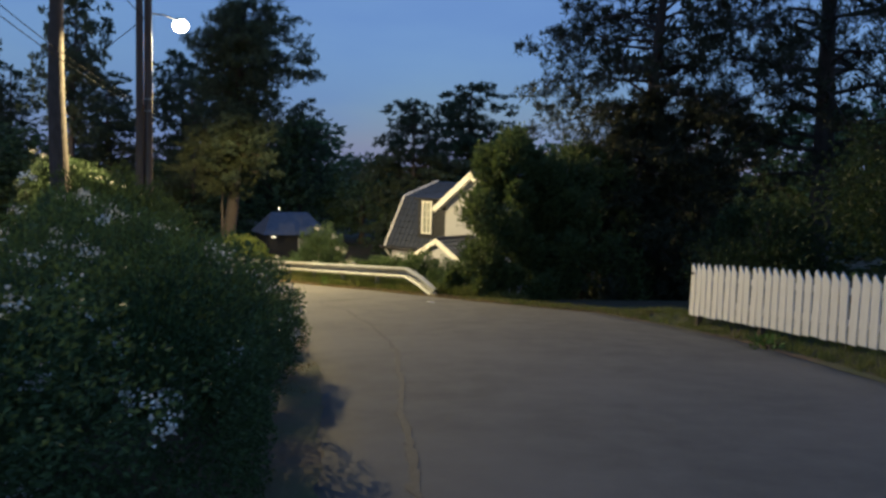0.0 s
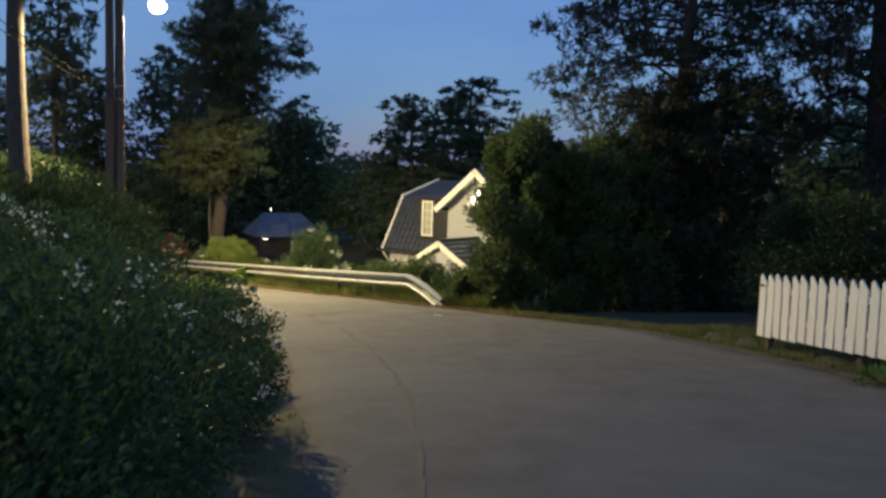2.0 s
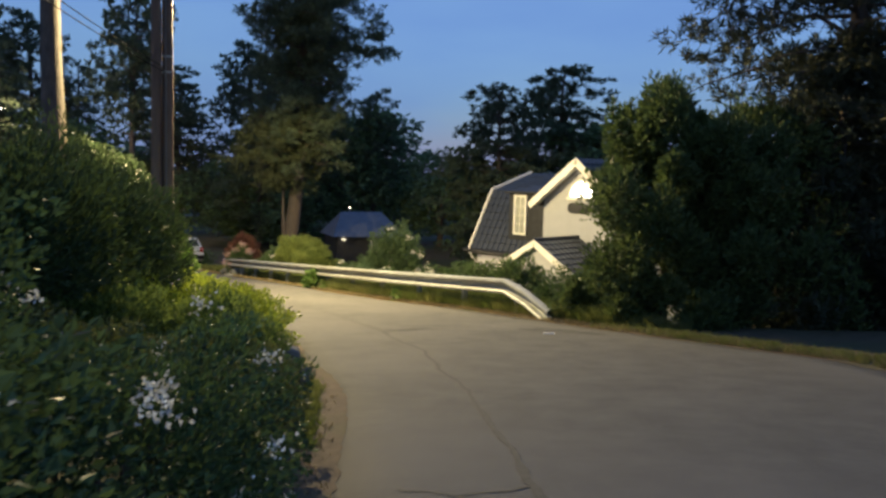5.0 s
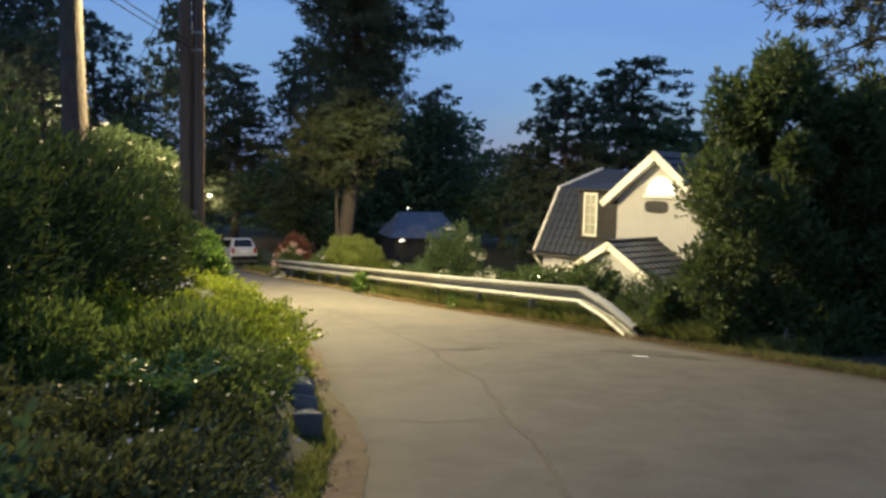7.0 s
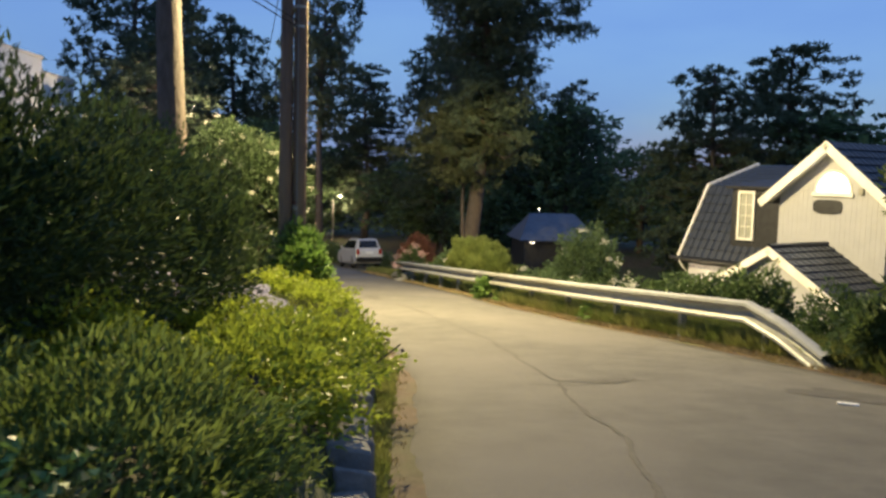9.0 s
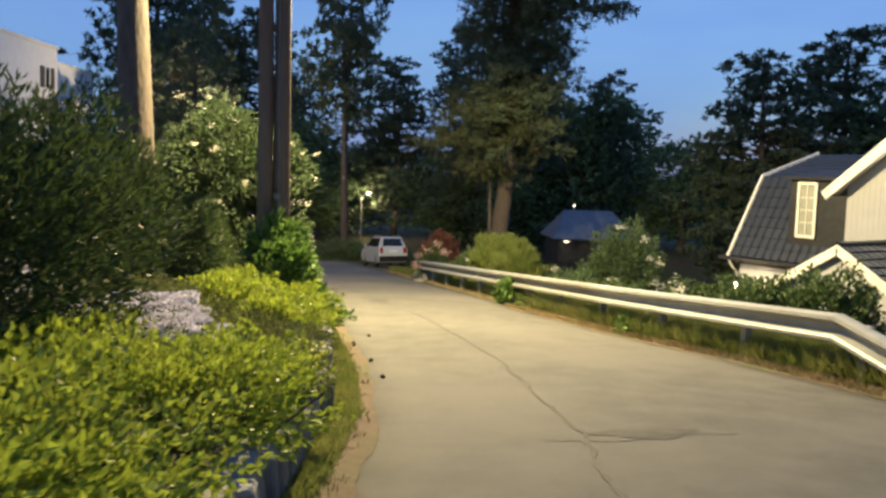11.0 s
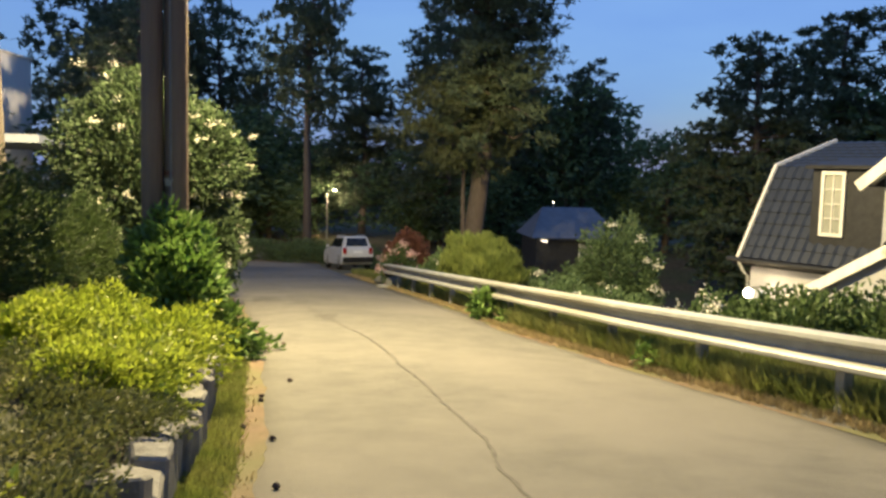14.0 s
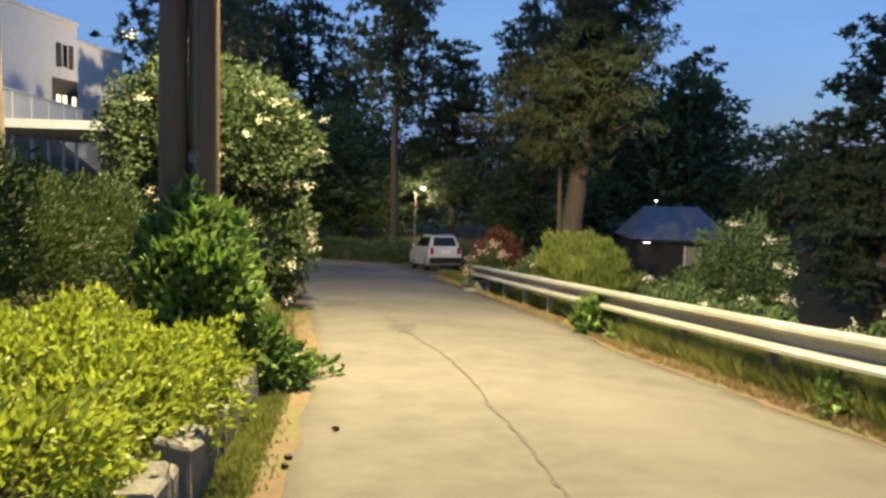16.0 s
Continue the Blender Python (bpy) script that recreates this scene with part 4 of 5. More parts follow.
shrub("yellow_shrub", rng, [((-4.6, 15.2, gz(-4.65, 15.2, 0.05)), (0.62, 1.0, 0.42)), ((-5.5, 14.8, gz(-5.5, 14.8, 0.02)), (0.6, 0.8, 0.36)), ((-5.32, 16.9, gz(-5.5, 16.9, 0.06)), (0.58, 0.9, 0.34)), ((-5.78, 18.0, gz(-6.0, 18.0, 0.03)), (0.48, 0.7, 0.26)), ((-6.1, 16.6, gz(-6.1, 16.6, 0.02)), (0.6, 0.8, 0.3))], 38000, 0.05, 0.03, YELLOW, YEL, "shrub", "yellow shrubs", lump=0.4)
shrub("yellow_shrub", rng, [((-7.5, 21.0, gz(-7.5, 21.0, 0.05)), (0.42, 0.6, 0.30)), ((-8.1, 22.0, gz(-8.1, 22.0, 0.06)), (0.5, 0.7, 0.32)), ((-8.8, 23.1, gz(-8.8, 23.1, 0.05)), (0.45, 0.7, 0.30)), ((-8.7, 21.6, gz(-8.7, 21.6, 0.04)), (0.6, 0.7, 0.30)), ((-9.6, 23.0, gz(-9.6, 23.0, 0.03)), (0.55, 0.7, 0.28))], 32000, 0.055, 0.033, YELLOW, YEL, "shrub", "yellow shrubs", lump=0.42)
shrub("ground_cover", rng, [((-6.55, 19.3, gz(-6.55, 19.3, 0.0)), (0.42, 0.8, 0.16)), ((-7.3, 20.1, gz(-7.3, 20.1, 0.0)), (0.7, 0.7, 0.18)), ((-7.9, 20.6, gz(-7.9, 20.6, 0.0)), (0.6, 0.7, 0.16)), ((-6.95, 20.4, gz(-6.95, 20.4, 0.0)), (0.4, 0.6, 0.14)), ((-8.4, 19.6, gz(-8.4, 19.6, 0.0)), (0.8, 0.9, 0.18)), ((-9.0, 20.4, gz(-9.0, 20.4, 0.0)), (0.7, 0.8, 0.16)), ((-6.0, 18.9, gz(-6.25, 18.9, 0.0)), (0.42, 0.7, 0.15)), ((-5.5, 17.7, gz(-5.7, 17.7, 0.0)), (0.4, 0.8, 0.14)), ((-7.0, 20.4, gz(-7.0, 20.4, 0.0)), (0.34, 0.7, 0.12)), ((-7.7, 21.2, gz(-7.7, 21.2, 0.0)), (0.36, 0.6, 0.12))], 40000, 0.035, 0.018, HEATH, "olive brown creeping ground cover on the bank", "ground cover")
for x, y, r in ((-7.4, 19.1, 0.46), (-6.6, 18.5, 0.42), (-8.1, 18.3, 0.4)):
    shrub("flower_cushion", rng, [((x, y, gz(x, y, 0.03)), (r, r * 1.1, 0.22))], 4000, 0.03, 0.015, HEATH, "cushion of pale mauve flowers in the rock garden", "flower cushion", "flower cushions", extra=[("petals", 9000, 0.026, 0.022, MAUVE, 0.93, 1.05)])
shrub("climbing_shrub", rng, [((-9.75, 24.5, gz(-9.75, 24.5, 0.35)), (0.55, 0.55, 0.72)), ((-9.95, 24.6, gz(-9.95, 24.6, 0.8)), (0.4, 0.35, 0.5)), ((-9.45, 24.85, gz(-9.45, 24.85, 0.15)), (0.38, 0.45, 0.5))], 8500, 0.13, 0.06, SHRUB, "fresh green leafy shrub at the foot of the poles", "shrub", inner=0.4)
shrub("lilac_bush", rng, [((-15.4, 30.2, gz(-15.4, 30.2, 2.9)), (1.5, 1.4, 1.35)), ((-14.4, 30.7, gz(-14.4, 30.7, 2.75)), (1.05, 1.1, 1.0)), ((-16.0, 30.4, gz(-16.0, 30.4, 2.1)), (1.1, 1.1, 1.2)), ((-15.6, 30.3, gz(-15.6, 30.3, 1.2)), (1.0, 1.0, 1.0)), ((-14.6, 30.7, gz(-14.6, 30.7, 1.1)), (1.2, 1.1, 1.1))], 48000, 0.11, 0.06, LILAC, "tall lilac bush with white flower clusters behind the poles", "lilac", extra=[("blossom", 5400, 0.036, 0.03, PETAL, 0.96, 1.06)], stems=16)
# sprig of weeds at the asphalt edge, fern, weeds at the barrier
shrub("weed_sprig", rng, [((-9.5, 25.75, gz(-9.5, 25.75, 0.12)), (0.25, 0.25, 0.2))], 160, 0.12, 0.055, SHRUB, "ragged green weed at the asphalt edge", "weed", "weeds", inner=0.2, stems=5)
shrub("weed_sprig", rng, [((4.12, 11.8, gz(4.12, 11.8, 0.12)), (0.22, 0.25, 0.2))], 150, 0.10, 0.045, SHRUB, "ragged green weed at the foot of the picket fence", "weed", "weeds", inner=0.2, stems=5)
shrub("weed_clump", rng, [((-8.45, 31.6, gz(-8.45, 31.6, 0.2)), (0.32, 0.32, 0.36))], 900, 0.13, 0.07, SHRUB, "broad-leaved green weed in front of the barrier", "weed", "weeds", stems=6)
shrub("weed_clump", rng, [((-7.75, 31.0, gz(-7.75, 31.0, 0.1)), (0.25, 0.25, 0.2))], 400, 0.12, 0.06, SHRUB, "broad-leaved green weed in front of the barrier", "weed", "weeds", stems=5)
shrub("weed_clump", rng, [((-5.0, 26.95, gz(-5.0, 26.95, 0.12)), (0.35, 0.3, 0.2))], 600, 0.09, 0.05, SHRUB, "low green weed with pale flowers at the barrier", "weed", "weeds", stems=5)


def fern(x, y):
    root = thing("fern", (x, y, gz(x, y)), "bright green fern clump in the shrub edge", "fern")
    r = np.random.default_rng(7)
    for k in range(9):
        a = k * 0.7 + r.uniform(-0.2, 0.2)
        s = np.linspace(0, 1, 14)
        out = 0.32 * s ** 1.3
        P = np.stack([np.cos(a) * out, np.sin(a) * out, 0.2 + 0.55 * s - 0.25 * s ** 2], 1)
        side = np.array([-math.sin(a), math.cos(a), 0])
        Q = np.concatenate([P, P])
        D = np.concatenate([np.tile(side, (14, 1)), np.tile(-side, (14, 1))]) + np.array([0, 0, 0.15])
        leaves("frond", r, Q, D, np.concatenate([0.11 * (1 - s * 0.8)] * 2), 0.04, SHRUB, root)
    return root


fern(-3.45, 12.45)

# beyond the barrier
shrub("porch_shrub", rng, [((-2.0, 27.9, gz(-2.0, 27.9, 0.6)), (0.9, 0.9, 1.05)), ((-3.1, 28.2, gz(-3.1, 28.2, 0.4)), (0.9, 0.8, 0.8))], 16000, 0.10, 0.055, VERGE_LEAF, "leafy green shrub below the barrier by the porch", "shrub")
shrub("flowering_bush", rng, [((-3.9, 28.6, gz(-3.9, 28.6, 0.3)), (0.9, 0.8, 0.62)), ((-4.7, 29.5, gz(-4.7, 29.5, 0.15)), (0.7, 0.7, 0.55))], 11000, 0.09, 0.05, VERGE_LEAF, "green bush with creamy flower heads behind the barrier", "shrub", extra=[("blossom", 1100, 0.045, 0.04, PETAL, 0.94, 1.06)])
shrub("verge_shrub", rng, [((-0.2, 22.3, gz(-0.2, 22.3, 0.25)), (0.8, 0.7, 0.5)), ((-0.6, 23.4, gz(-0.6, 23.4, 0.3)), (0.8, 0.8, 0.6))], 14000, 0.09, 0.03, VERGE_LEAF, "tangled green shrub at the end of the barrier", "shrub")
shrub("yellow_juniper", rng, [((-10.7, 37.3, gz(-10.7, 37.3, 0.75)), (1.0, 0.9, 0.85)), ((-9.9, 36.4, gz(-9.9, 36.4, 0.6)), (0.75, 0.75, 0.6))], 26000, 0.2, 0.026, leafy("yellowish_spray", (0.085, 0.12, 0.03), (0.16, 0.19, 0.05)), "spiky yellow-green juniper behind the barrier", "juniper", up=2.6)
shrub("red_leaved_bush", rng, [((-15.1, 42.6, gz(-15.1, 42.6, 0.8)), (0.7, 0.7, 0.95))], 9000, 0.09, 0.05, REDLEAF, "reddish brown leaved bush near the barrier end", "shrub")
shrub("rose_bush", rng, [((-14.4, 40.6, gz(-14.4, 40.6, 0.5)), (0.55, 0.5, 0.75))], 5000, 0.06, 0.035, HEDGE, "rose bush with pale pink flowers at the barrier end", "shrub", extra=[("blossom", 900, 0.06, 0.05, PINK, 0.9, 1.08)])
shrub("garden_bush", rng, [((-7.6, 40.7, gz(-7.6, 40.7, 2.3)), (1.15, 1.1, 1.5)), ((-7.9, 40.9, gz(-7.9, 40.9, 1.1)), (1.4, 1.3, 1.3)), ((-8.8, 41.4, gz(-8.8, 41.4, 1.2)), (1.0, 1.0, 1.2))], 26000, 0.12, 0.06, FARLEAF, "tall dark green bush dotted with white flowers below the barrier", "shrub", extra=[("blossom", 1300, 0.05, 0.05, PETAL, 0.95, 1.05)])
for x, y, r, h in ((-9.3, 38.6, 1.2, 0.9), (-11.2, 40.6, 1.3, 1.0), (-8.0, 35.8, 1.0, 0.7), (-6.6, 33.4, 1.0, 0.6), (-12.2, 38.9, 0.9, 0.8), (-6.2, 36.2, 1.1, 0.8), (-9.6, 42.8, 1.3, 1.3)):
    shrub("slope_shrub", rng, [((x, y, gz(x, y, h * 0.35)), (r, r, h))], 7000, 0.12, 0.06, FARLEAF, "dark green shrub on the slope below the barrier", "shrub", "slope shrubs", extra=[("blossom", 160, 0.05, 0.05, PETAL, 0.95, 1.05)])


# ---- stones ----
def rock(name, rng, size, parent=None, mat=STONE):
    bm = bmesh.new()
    bmesh.ops.create_icosphere(bm, subdivisions=2, radius=0.5)
    ph = rng.uniform(0, 6, 3)
    for v in bm.verts:
        k = 1 + 0.18 * math.sin(5 * v.co.x + ph[0]) * math.cos(4 * v.co.y + ph[1]) + 0.1 * math.sin(9 * v.co.z + ph[2])
        v.co = Vector((v.co.x * size[0], v.co.y * size[1], v.co.z * size[2])) * k
    return part(name, bm, mat, parent)


r = np.random.default_rng(31)
for x, y, s in ((-14.3, 40.0, 0.45), (-14.9, 40.6, 0.5), (-13.7, 39.3, 0.35), (-14.55, 39.7, 0.3), (-15.3, 41.3, 0.4), (-12.6, 37.9, 0.35), (-8.9, 33.2, 0.3)):
    ob = rock("boulder", r, (s * 1.4, s, s * 0.9))
    ob.location = (x, y, gz(x, y, s * 0.35))
    tagged(ob, "pale rounded garden boulder behind the barrier", "boulder", "boulders")


def stone_wall():
    root = thing("stone_wall", (0, 0, 0), "low garden wall of rough upright grey stones along the lane", "stone wall")
    rr = random.Random(12)
    y = 14.4
    while y < 24.2:
        w = rr.uniform(0.12, 0.30)
        yc = y + w / 2
        t = rr.uniform(0.16, 0.24)
        x = float(left_edge(yc) - wall_gap(yc)) - t / 2
        dx = float(left_edge(yc + 0.3) - wall_gap(yc + 0.3) - left_edge(yc - 0.3) + wall_gap(yc - 0.3)) / 0.6
        ang = math.degrees(math.atan2(1, dx))
        g = float(road_z(x, yc)) - 0.16
        h = rr.uniform(0.42, 0.54) * (0.72 if yc < 15 else 1)
        L = w * math.hypot(1, dx) * rr.uniform(0.93, 0.99)
        bm = bmesh.new()
        box(bm, (-L / 2, -t / 2, 0), (L / 2, t / 2, h))
        tilt, lean_in = rr.uniform(-0.28, 0.28), rr.uniform(-0.1, 0.25)
        for v in bm.verts:
            if v.co.z > 0.1:
                v.co.z += tilt * v.co.x + lean_in * v.co.y
                v.co.x *= rr.uniform(0.84, 1.0)
            v.co += Vector((rr.uniform(-0.012, 0.012), rr.uniform(-0.02, 0.02), 0))
        bmesh.ops.bevel(bm, geom=list(bm.edges), offset=0.016, segments=1, affect="EDGES")
        ob = part("stone", bm, STONE, root)
        ob.matrix_basis = pose(x, yc, g, rr.uniform(-4, 4), rr.uniform(-4, 4), ang)
        y += w
    return root


stone_wall()

# ---- verges ----
def verge(name, side, y0, y1, w, label):
    ys = np.arange(y0, y1, 0.12)
    rr = np.random.default_rng(5)
    k = 6
    V = []
    ragged = np.convolve(rr.normal(size=len(ys) + 6), np.ones(7) / 7, "valid") * 0.09 + rr.normal(size=len(ys)) * 0.008
    for y, rag in zip(ys, ragged):
        e = left_edge(y) if side < 0 else right_edge(y)
        s = np.linspace(-0.10 + rag, w, k)
        x = e + side * s
        z = np.where(s < 0, surface_z(x, y) + 0.005, road_z(x, y) + 0.003 - 0.01 * s)
        V.append(np.stack([x, np.full(k, y), z], 1))
    n = len(ys)
    i = np.arange(n - 1)[:, None] * k + np.arange(k - 1)[None, :]
    F = np.stack([i, i + 1, i + k + 1, i + k], -1).reshape(-1, 4)
    if side < 0:
        F = F[:, ::-1]
    return tagged(arrays(name, np.concatenate(V), F, GRIT, None, True), label, "verge", kind="structure")


verge("verge_left", -1, 4, 44, 0.60, "strip of brown grit and needles beside the asphalt")
verge("verge_right", 1, 6, 47, 1.0, "strip of dry brown grit beside the asphalt")


def tufts(name, rng, n, spots, mat, label, h=0.16):
    """spots: a function from n random pairs to places on the ground."""
    x, y = spots(rng.uniform(size=n), rng.uniform(size=n))
    m = 6
    X = np.repeat(x, m) + rng.normal(size=n * m) * 0.03
    Y = np.repeat(y, m) + rng.normal(size=n * m) * 0.03
    P = np.stack([X, Y, np.maximum(ground_z(X, Y), np.where((X > left_edge(Y)) & (X < right_edge(Y)), surface_z(X, Y), np.where((X > left_edge(Y) - 0.45) & (X < right_edge(Y) + 1.0), road_z(X, Y) - 0.015, -99)))], 1)
    D = np.stack([rng.normal(size=n * m) * 0.45, rng.normal(size=n * m) * 0.45, np.ones(n * m)], 1)
    ob = leaves(name, rng, P, D, rng.uniform(0.5, 1.3, n * m) * h, 0.012, mat)
    return tagged(ob, label, "grass", kind="stuff")


def along(side, y0, y1, a, b):
    def f(u, v):
        y = y0 + (y1 - y0) * u
        e = left_edge(y) if side < 0 else right_edge(y)
        return e + side * (a + (b - a) * v), y
    return f


gr = np.random.default_rng(61)
tufts("grass", gr, 7500, along(-1, 12, 25, 0.14, 0.40), LIME_GRASS, "short green grass at the foot of the stone wall", 0.075)
tufts("grass", gr, 9000, along(1, 20.5, 48, 0.6, 1.4), GRASS, "tangled green grass under the crash barrier", 0.26)
tufts("grass", gr, 9000, along(1, 21.0, 43, 0.42, 1.0), GRASS, "tangled green grass under the crash barrier", 0.36)
tufts("dry_grass", gr, 8000, along(1, 16, 47, 0.05, 0.8), STRAW, "dry straw-coloured grass along the asphalt edge", 0.085)
tufts("grass", gr, 1600, along(1, 7, 21, 0.05, 0.7), GRASS, "sparse grass below the picket fence", 0.13)
tufts("dry_grass", gr, 700, along(-1, 8, 44, 0.0, 0.35), STRAW, "dry straw and needles along the asphalt edge", 0.05)
tufts("meadow_grass", gr, 6000, along(1, 24, 46, 1.2, 6), GRASS, "long grass on the slope below the barrier", 0.35)
tufts("grass", gr, 1500, along(-1, 25.5, 46, 0.3, 1.6), GRASS, "grass on the bank beside the lane", 0.2)

# ---- marks on the road ----
SEAM = [(-0.2, 3.6), (-0.27, 5.2), (-0.38, 6.3), (-0.58, 8.0), (-0.96, 10.5), (-1.69, 14.3), (-2.1, 15.5), (-2.6, 17.2), (-3.45, 19.2), (-4.14, 20.25), (-4.8, 21.5), (-5.5, 22.7), (-6.5, 24.2), (-7.95, 26.4), (-9.3, 28.1), (-10.8, 29.8), (-12.6, 32), (-14.4, 34.2)]
cr = np.random.default_rng(17)
seam = wander(cr, SEAM, 0.09, 0.011)
marks = thing("road_crack", (0, 0, 0), "long wandering crack along an asphalt seam in the lane", "crack", kind="structure")
ribbon("crack", seam, (0.018 + 0.026 * cr.uniform(0, 1, len(seam)) ** 2) * np.interp(seam[:, 1], [4, 10, 17, 21, 34], [2.4, 2.2, 1.5, 0.9, 0.55]), CRACK, 0.006, marks)
for line in ([(-3.9, 19.1), (-3.45, 19.3), (-3.1, 19.7), (-2.7, 19.9)], [(-2.2, 15.4), (-2.7, 15.1), (-3.2, 15.2)], [(-1.1, 11.2), (-1.5, 11.0), (-1.9, 11.1)]):
    q = wander(cr, line, 0.06, 0.014)
    ribbon("crack", q, 0.012 + 0.012 * cr.uniform(0, 1, len(q)), CRACK, 0.006, marks)


def worn_patch(x, y, a, b, ang, mat=PATCH):
    rr = np.random.default_rng(int(abs(x * 100)))
    n = 26
    t = np.linspace(0, 2 * math.pi, n, endpoint=False)
    k = 1 + 0.25 * np.sin(3 * t + rr.uniform(0, 6)) + 0.12 * np.sin(7 * t + rr.uniform(0, 6))
    px, py = np.cos(t) * a * k, np.sin(t) * b * k
    c, s = math.cos(ang), math.sin(ang)
    X, Y = x + px * c - py * s, y + px * s + py * c
    V = np.concatenate([[[x, y, float(surface_z(x, y)) + 0.005]], np.stack([X, Y, surface_z(X, Y) + 0.004], 1)])
    i = np.arange(n)
    ob = arrays("worn_patch", V, np.stack([np.zeros(n, int), i + 1, (i + 1) % n + 1], -1), mat, None, True)
    return tagged(ob, "darker worn patch in the asphalt", "asphalt patch", "asphalt patches", "structure")


for a in ((-3.3, 19.6, 0.36, 0.15, 0.6), (-0.9, 19.9, 0.7, 0.3, -0.4), (-10.9, 29.9, 0.6, 0.2, 2.1), (-14.3, 33.0, 0.7, 0.3, 2.1), (-3.2, 24.9, 0.6, 0.3, 2.0)):
    worn_patch(*a)

cone_at = [(-7.71, 23.14), (-9.5, 26.3), (-7.61, 22.98), (-7.15, 22.07), (-6.92, 21.56), (-6.75, 21.85), (-7.9, 23.9), (-4.05, 26.3), (-6.1, 20.9)]
for k, (x, y) in enumerate(cone_at):
    ob = rock("pine_cone", np.random.default_rng(k), (0.055, 0.04, 0.04), None, CONE)
    ob.location = (x, y, float(max(surface_z(x, y), ground_z(x, y))) + 0.02)
    tagged(ob, "small dark pine cone lying at the lane edge", "pine cone", "pine cones")
ob = boxed("litter", (-0.09, -0.03, 0), (0.09, 0.03, 0.012), WHITE_WOOD, None, 0.004)
ob.location = (-1.05, 19.4, float(surface_z(-1.05, 19.4)) + 0.004)
tagged(ob, "flat white scrap of litter on the asphalt", "litter")


# ---- cars ----
def car(x, y, heading, paint, label, name="car", size=(1, 1, 1)):
    root = thing(name, (x, y, float(surface_z(x, y))), label, "car")
    root.matrix_basis = pose(x, y, float(max(surface_z(x, y), ground_z(x, y))), -4.3, 0, heading) @ Matrix.Diagonal((*size, 1))
    # y runs forwards; the rear is at y = -2.3
    side = [(-2.32, 0.42), (-2.36, 0.62), (-2.30, 0.98), (-1.0, 1.0), (1.05, 0.98), (2.05, 0.86), (2.3, 0.66), (2.32, 0.35), (1.9, 0.22), (-2.1, 0.24)]
    bm = bmesh.new()
    f = bm.faces.new([bm.verts.new((-0.9, a, b)) for a, b in side])
    g = bmesh.ops.extrude_face_region(bm, geom=[f])
    bmesh.ops.translate(bm, vec=(1.8, 0, 0), verts=[v for v in g["geom"] if isinstance(v, bmesh.types.BMVert)])
    bmesh.ops.recalc_face_normals(bm, faces=bm.faces)
    bmesh.ops.bevel(bm, geom=list(bm.edges), offset=0.06, segments=3, affect="EDGES", profile=0.5)
    part("body", bm, paint, root)
    bm = bmesh.new()
    lo = [(-0.84, -2.25, 0.96), (0.84, -2.25, 0.96), (0.84, 1.1, 0.96), (-0.84, 1.1, 0.96)]
    hi = [(-0.62, -1.92, 1.5), (0.62, -1.92, 1.5), (0.62, 0.15, 1.5), (-0.62, 0.15, 1.5)]
    a, b = [bm.verts.new(p) for p in lo], [bm.verts.new(p) for p in hi]
    bm.faces.new(b)
    for i in range(4):
        bm.faces.new((a[i], a[(i + 1) % 4], b[(i + 1) % 4], b[i]))
    bmesh.ops.bevel(bm, geom=list(bm.edges), offset=0.05, segments=2, affect="EDGES", profile=0.5)
    part("cabin", bm, paint, root)
    slab("rear_window", [(-0.64, -2.19, 1.06), (0.64, -2.19, 1.06), (0.54, -1.99, 1.42), (-0.54, -1.99, 1.42)], -0.02, GLASS, root)
    for s in (-1, 1):
        for y0, y1 in ((-1.85, -1.0), (-0.92, -0.05), (0.02, 0.75)):
            slab("side_window", [(s * 0.835, y0, 1.03), (s * 0.835, y1, 1.03), (s * 0.66, min(y1, 0.25) - 0.03, 1.43), (s * 0.66, max(y0, -1.8), 1.43)], 0.02 * s, GLASS, root)
        boxed("tail_light", (s * 0.74 - 0.1, -2.38, 0.72), (s * 0.74 + 0.1, -2.28, 1.0), REDLAMP, root, 0.02)
        tubes("roof_rail", [([(s * 0.58, -1.8, 1.55), (s * 0.58, 0.05, 1.55)], [0.018, 0.018])], STEEL, root)
        boxed("mirror", (s * 1.0 - 0.09, 0.7, 0.98), (s * 1.0 + 0.09, 0.8, 1.12), paint, root, 0.03)
        for yy in (-1.4, 1.4):
            V, F = tube_arrays([(s * 0.70, yy, 0.32), (s * 0.72, yy, 0.32), (s * 0.90, yy, 0.32), (s * 0.915, yy, 0.32)], [0.27, 0.325, 0.325, 0.29], 24)
            tyre = arrays("wheel", V, F, RUBBER, root, True)
            V, F = tube_arrays([(s * 0.88, yy, 0.32), (s * 0.90, yy, 0.32), (s * 0.905, yy, 0.32)], [0.2, 0.2, 0.01], 20)
            arrays("rim", V, F, STEEL, tyre, True)
    boxed("bumper", (-0.86, -2.46, 0.36), (0.86, -2.28, 0.58), RUBBER, root, 0.04)
    boxed("number_plate", (-0.26, -2.385, 0.76), (0.26, -2.36, 0.87), PLATE, root, 0.004)
    return root


car(-23.5, 54.1, 42, SILVER, "silver estate car parked at the roadside, seen from behind", size=(0.86, 0.9, 1.08))
car(-25.4, 44.9, 213, BLACK_CAR, "dark car parked in a side drive beside the lane")


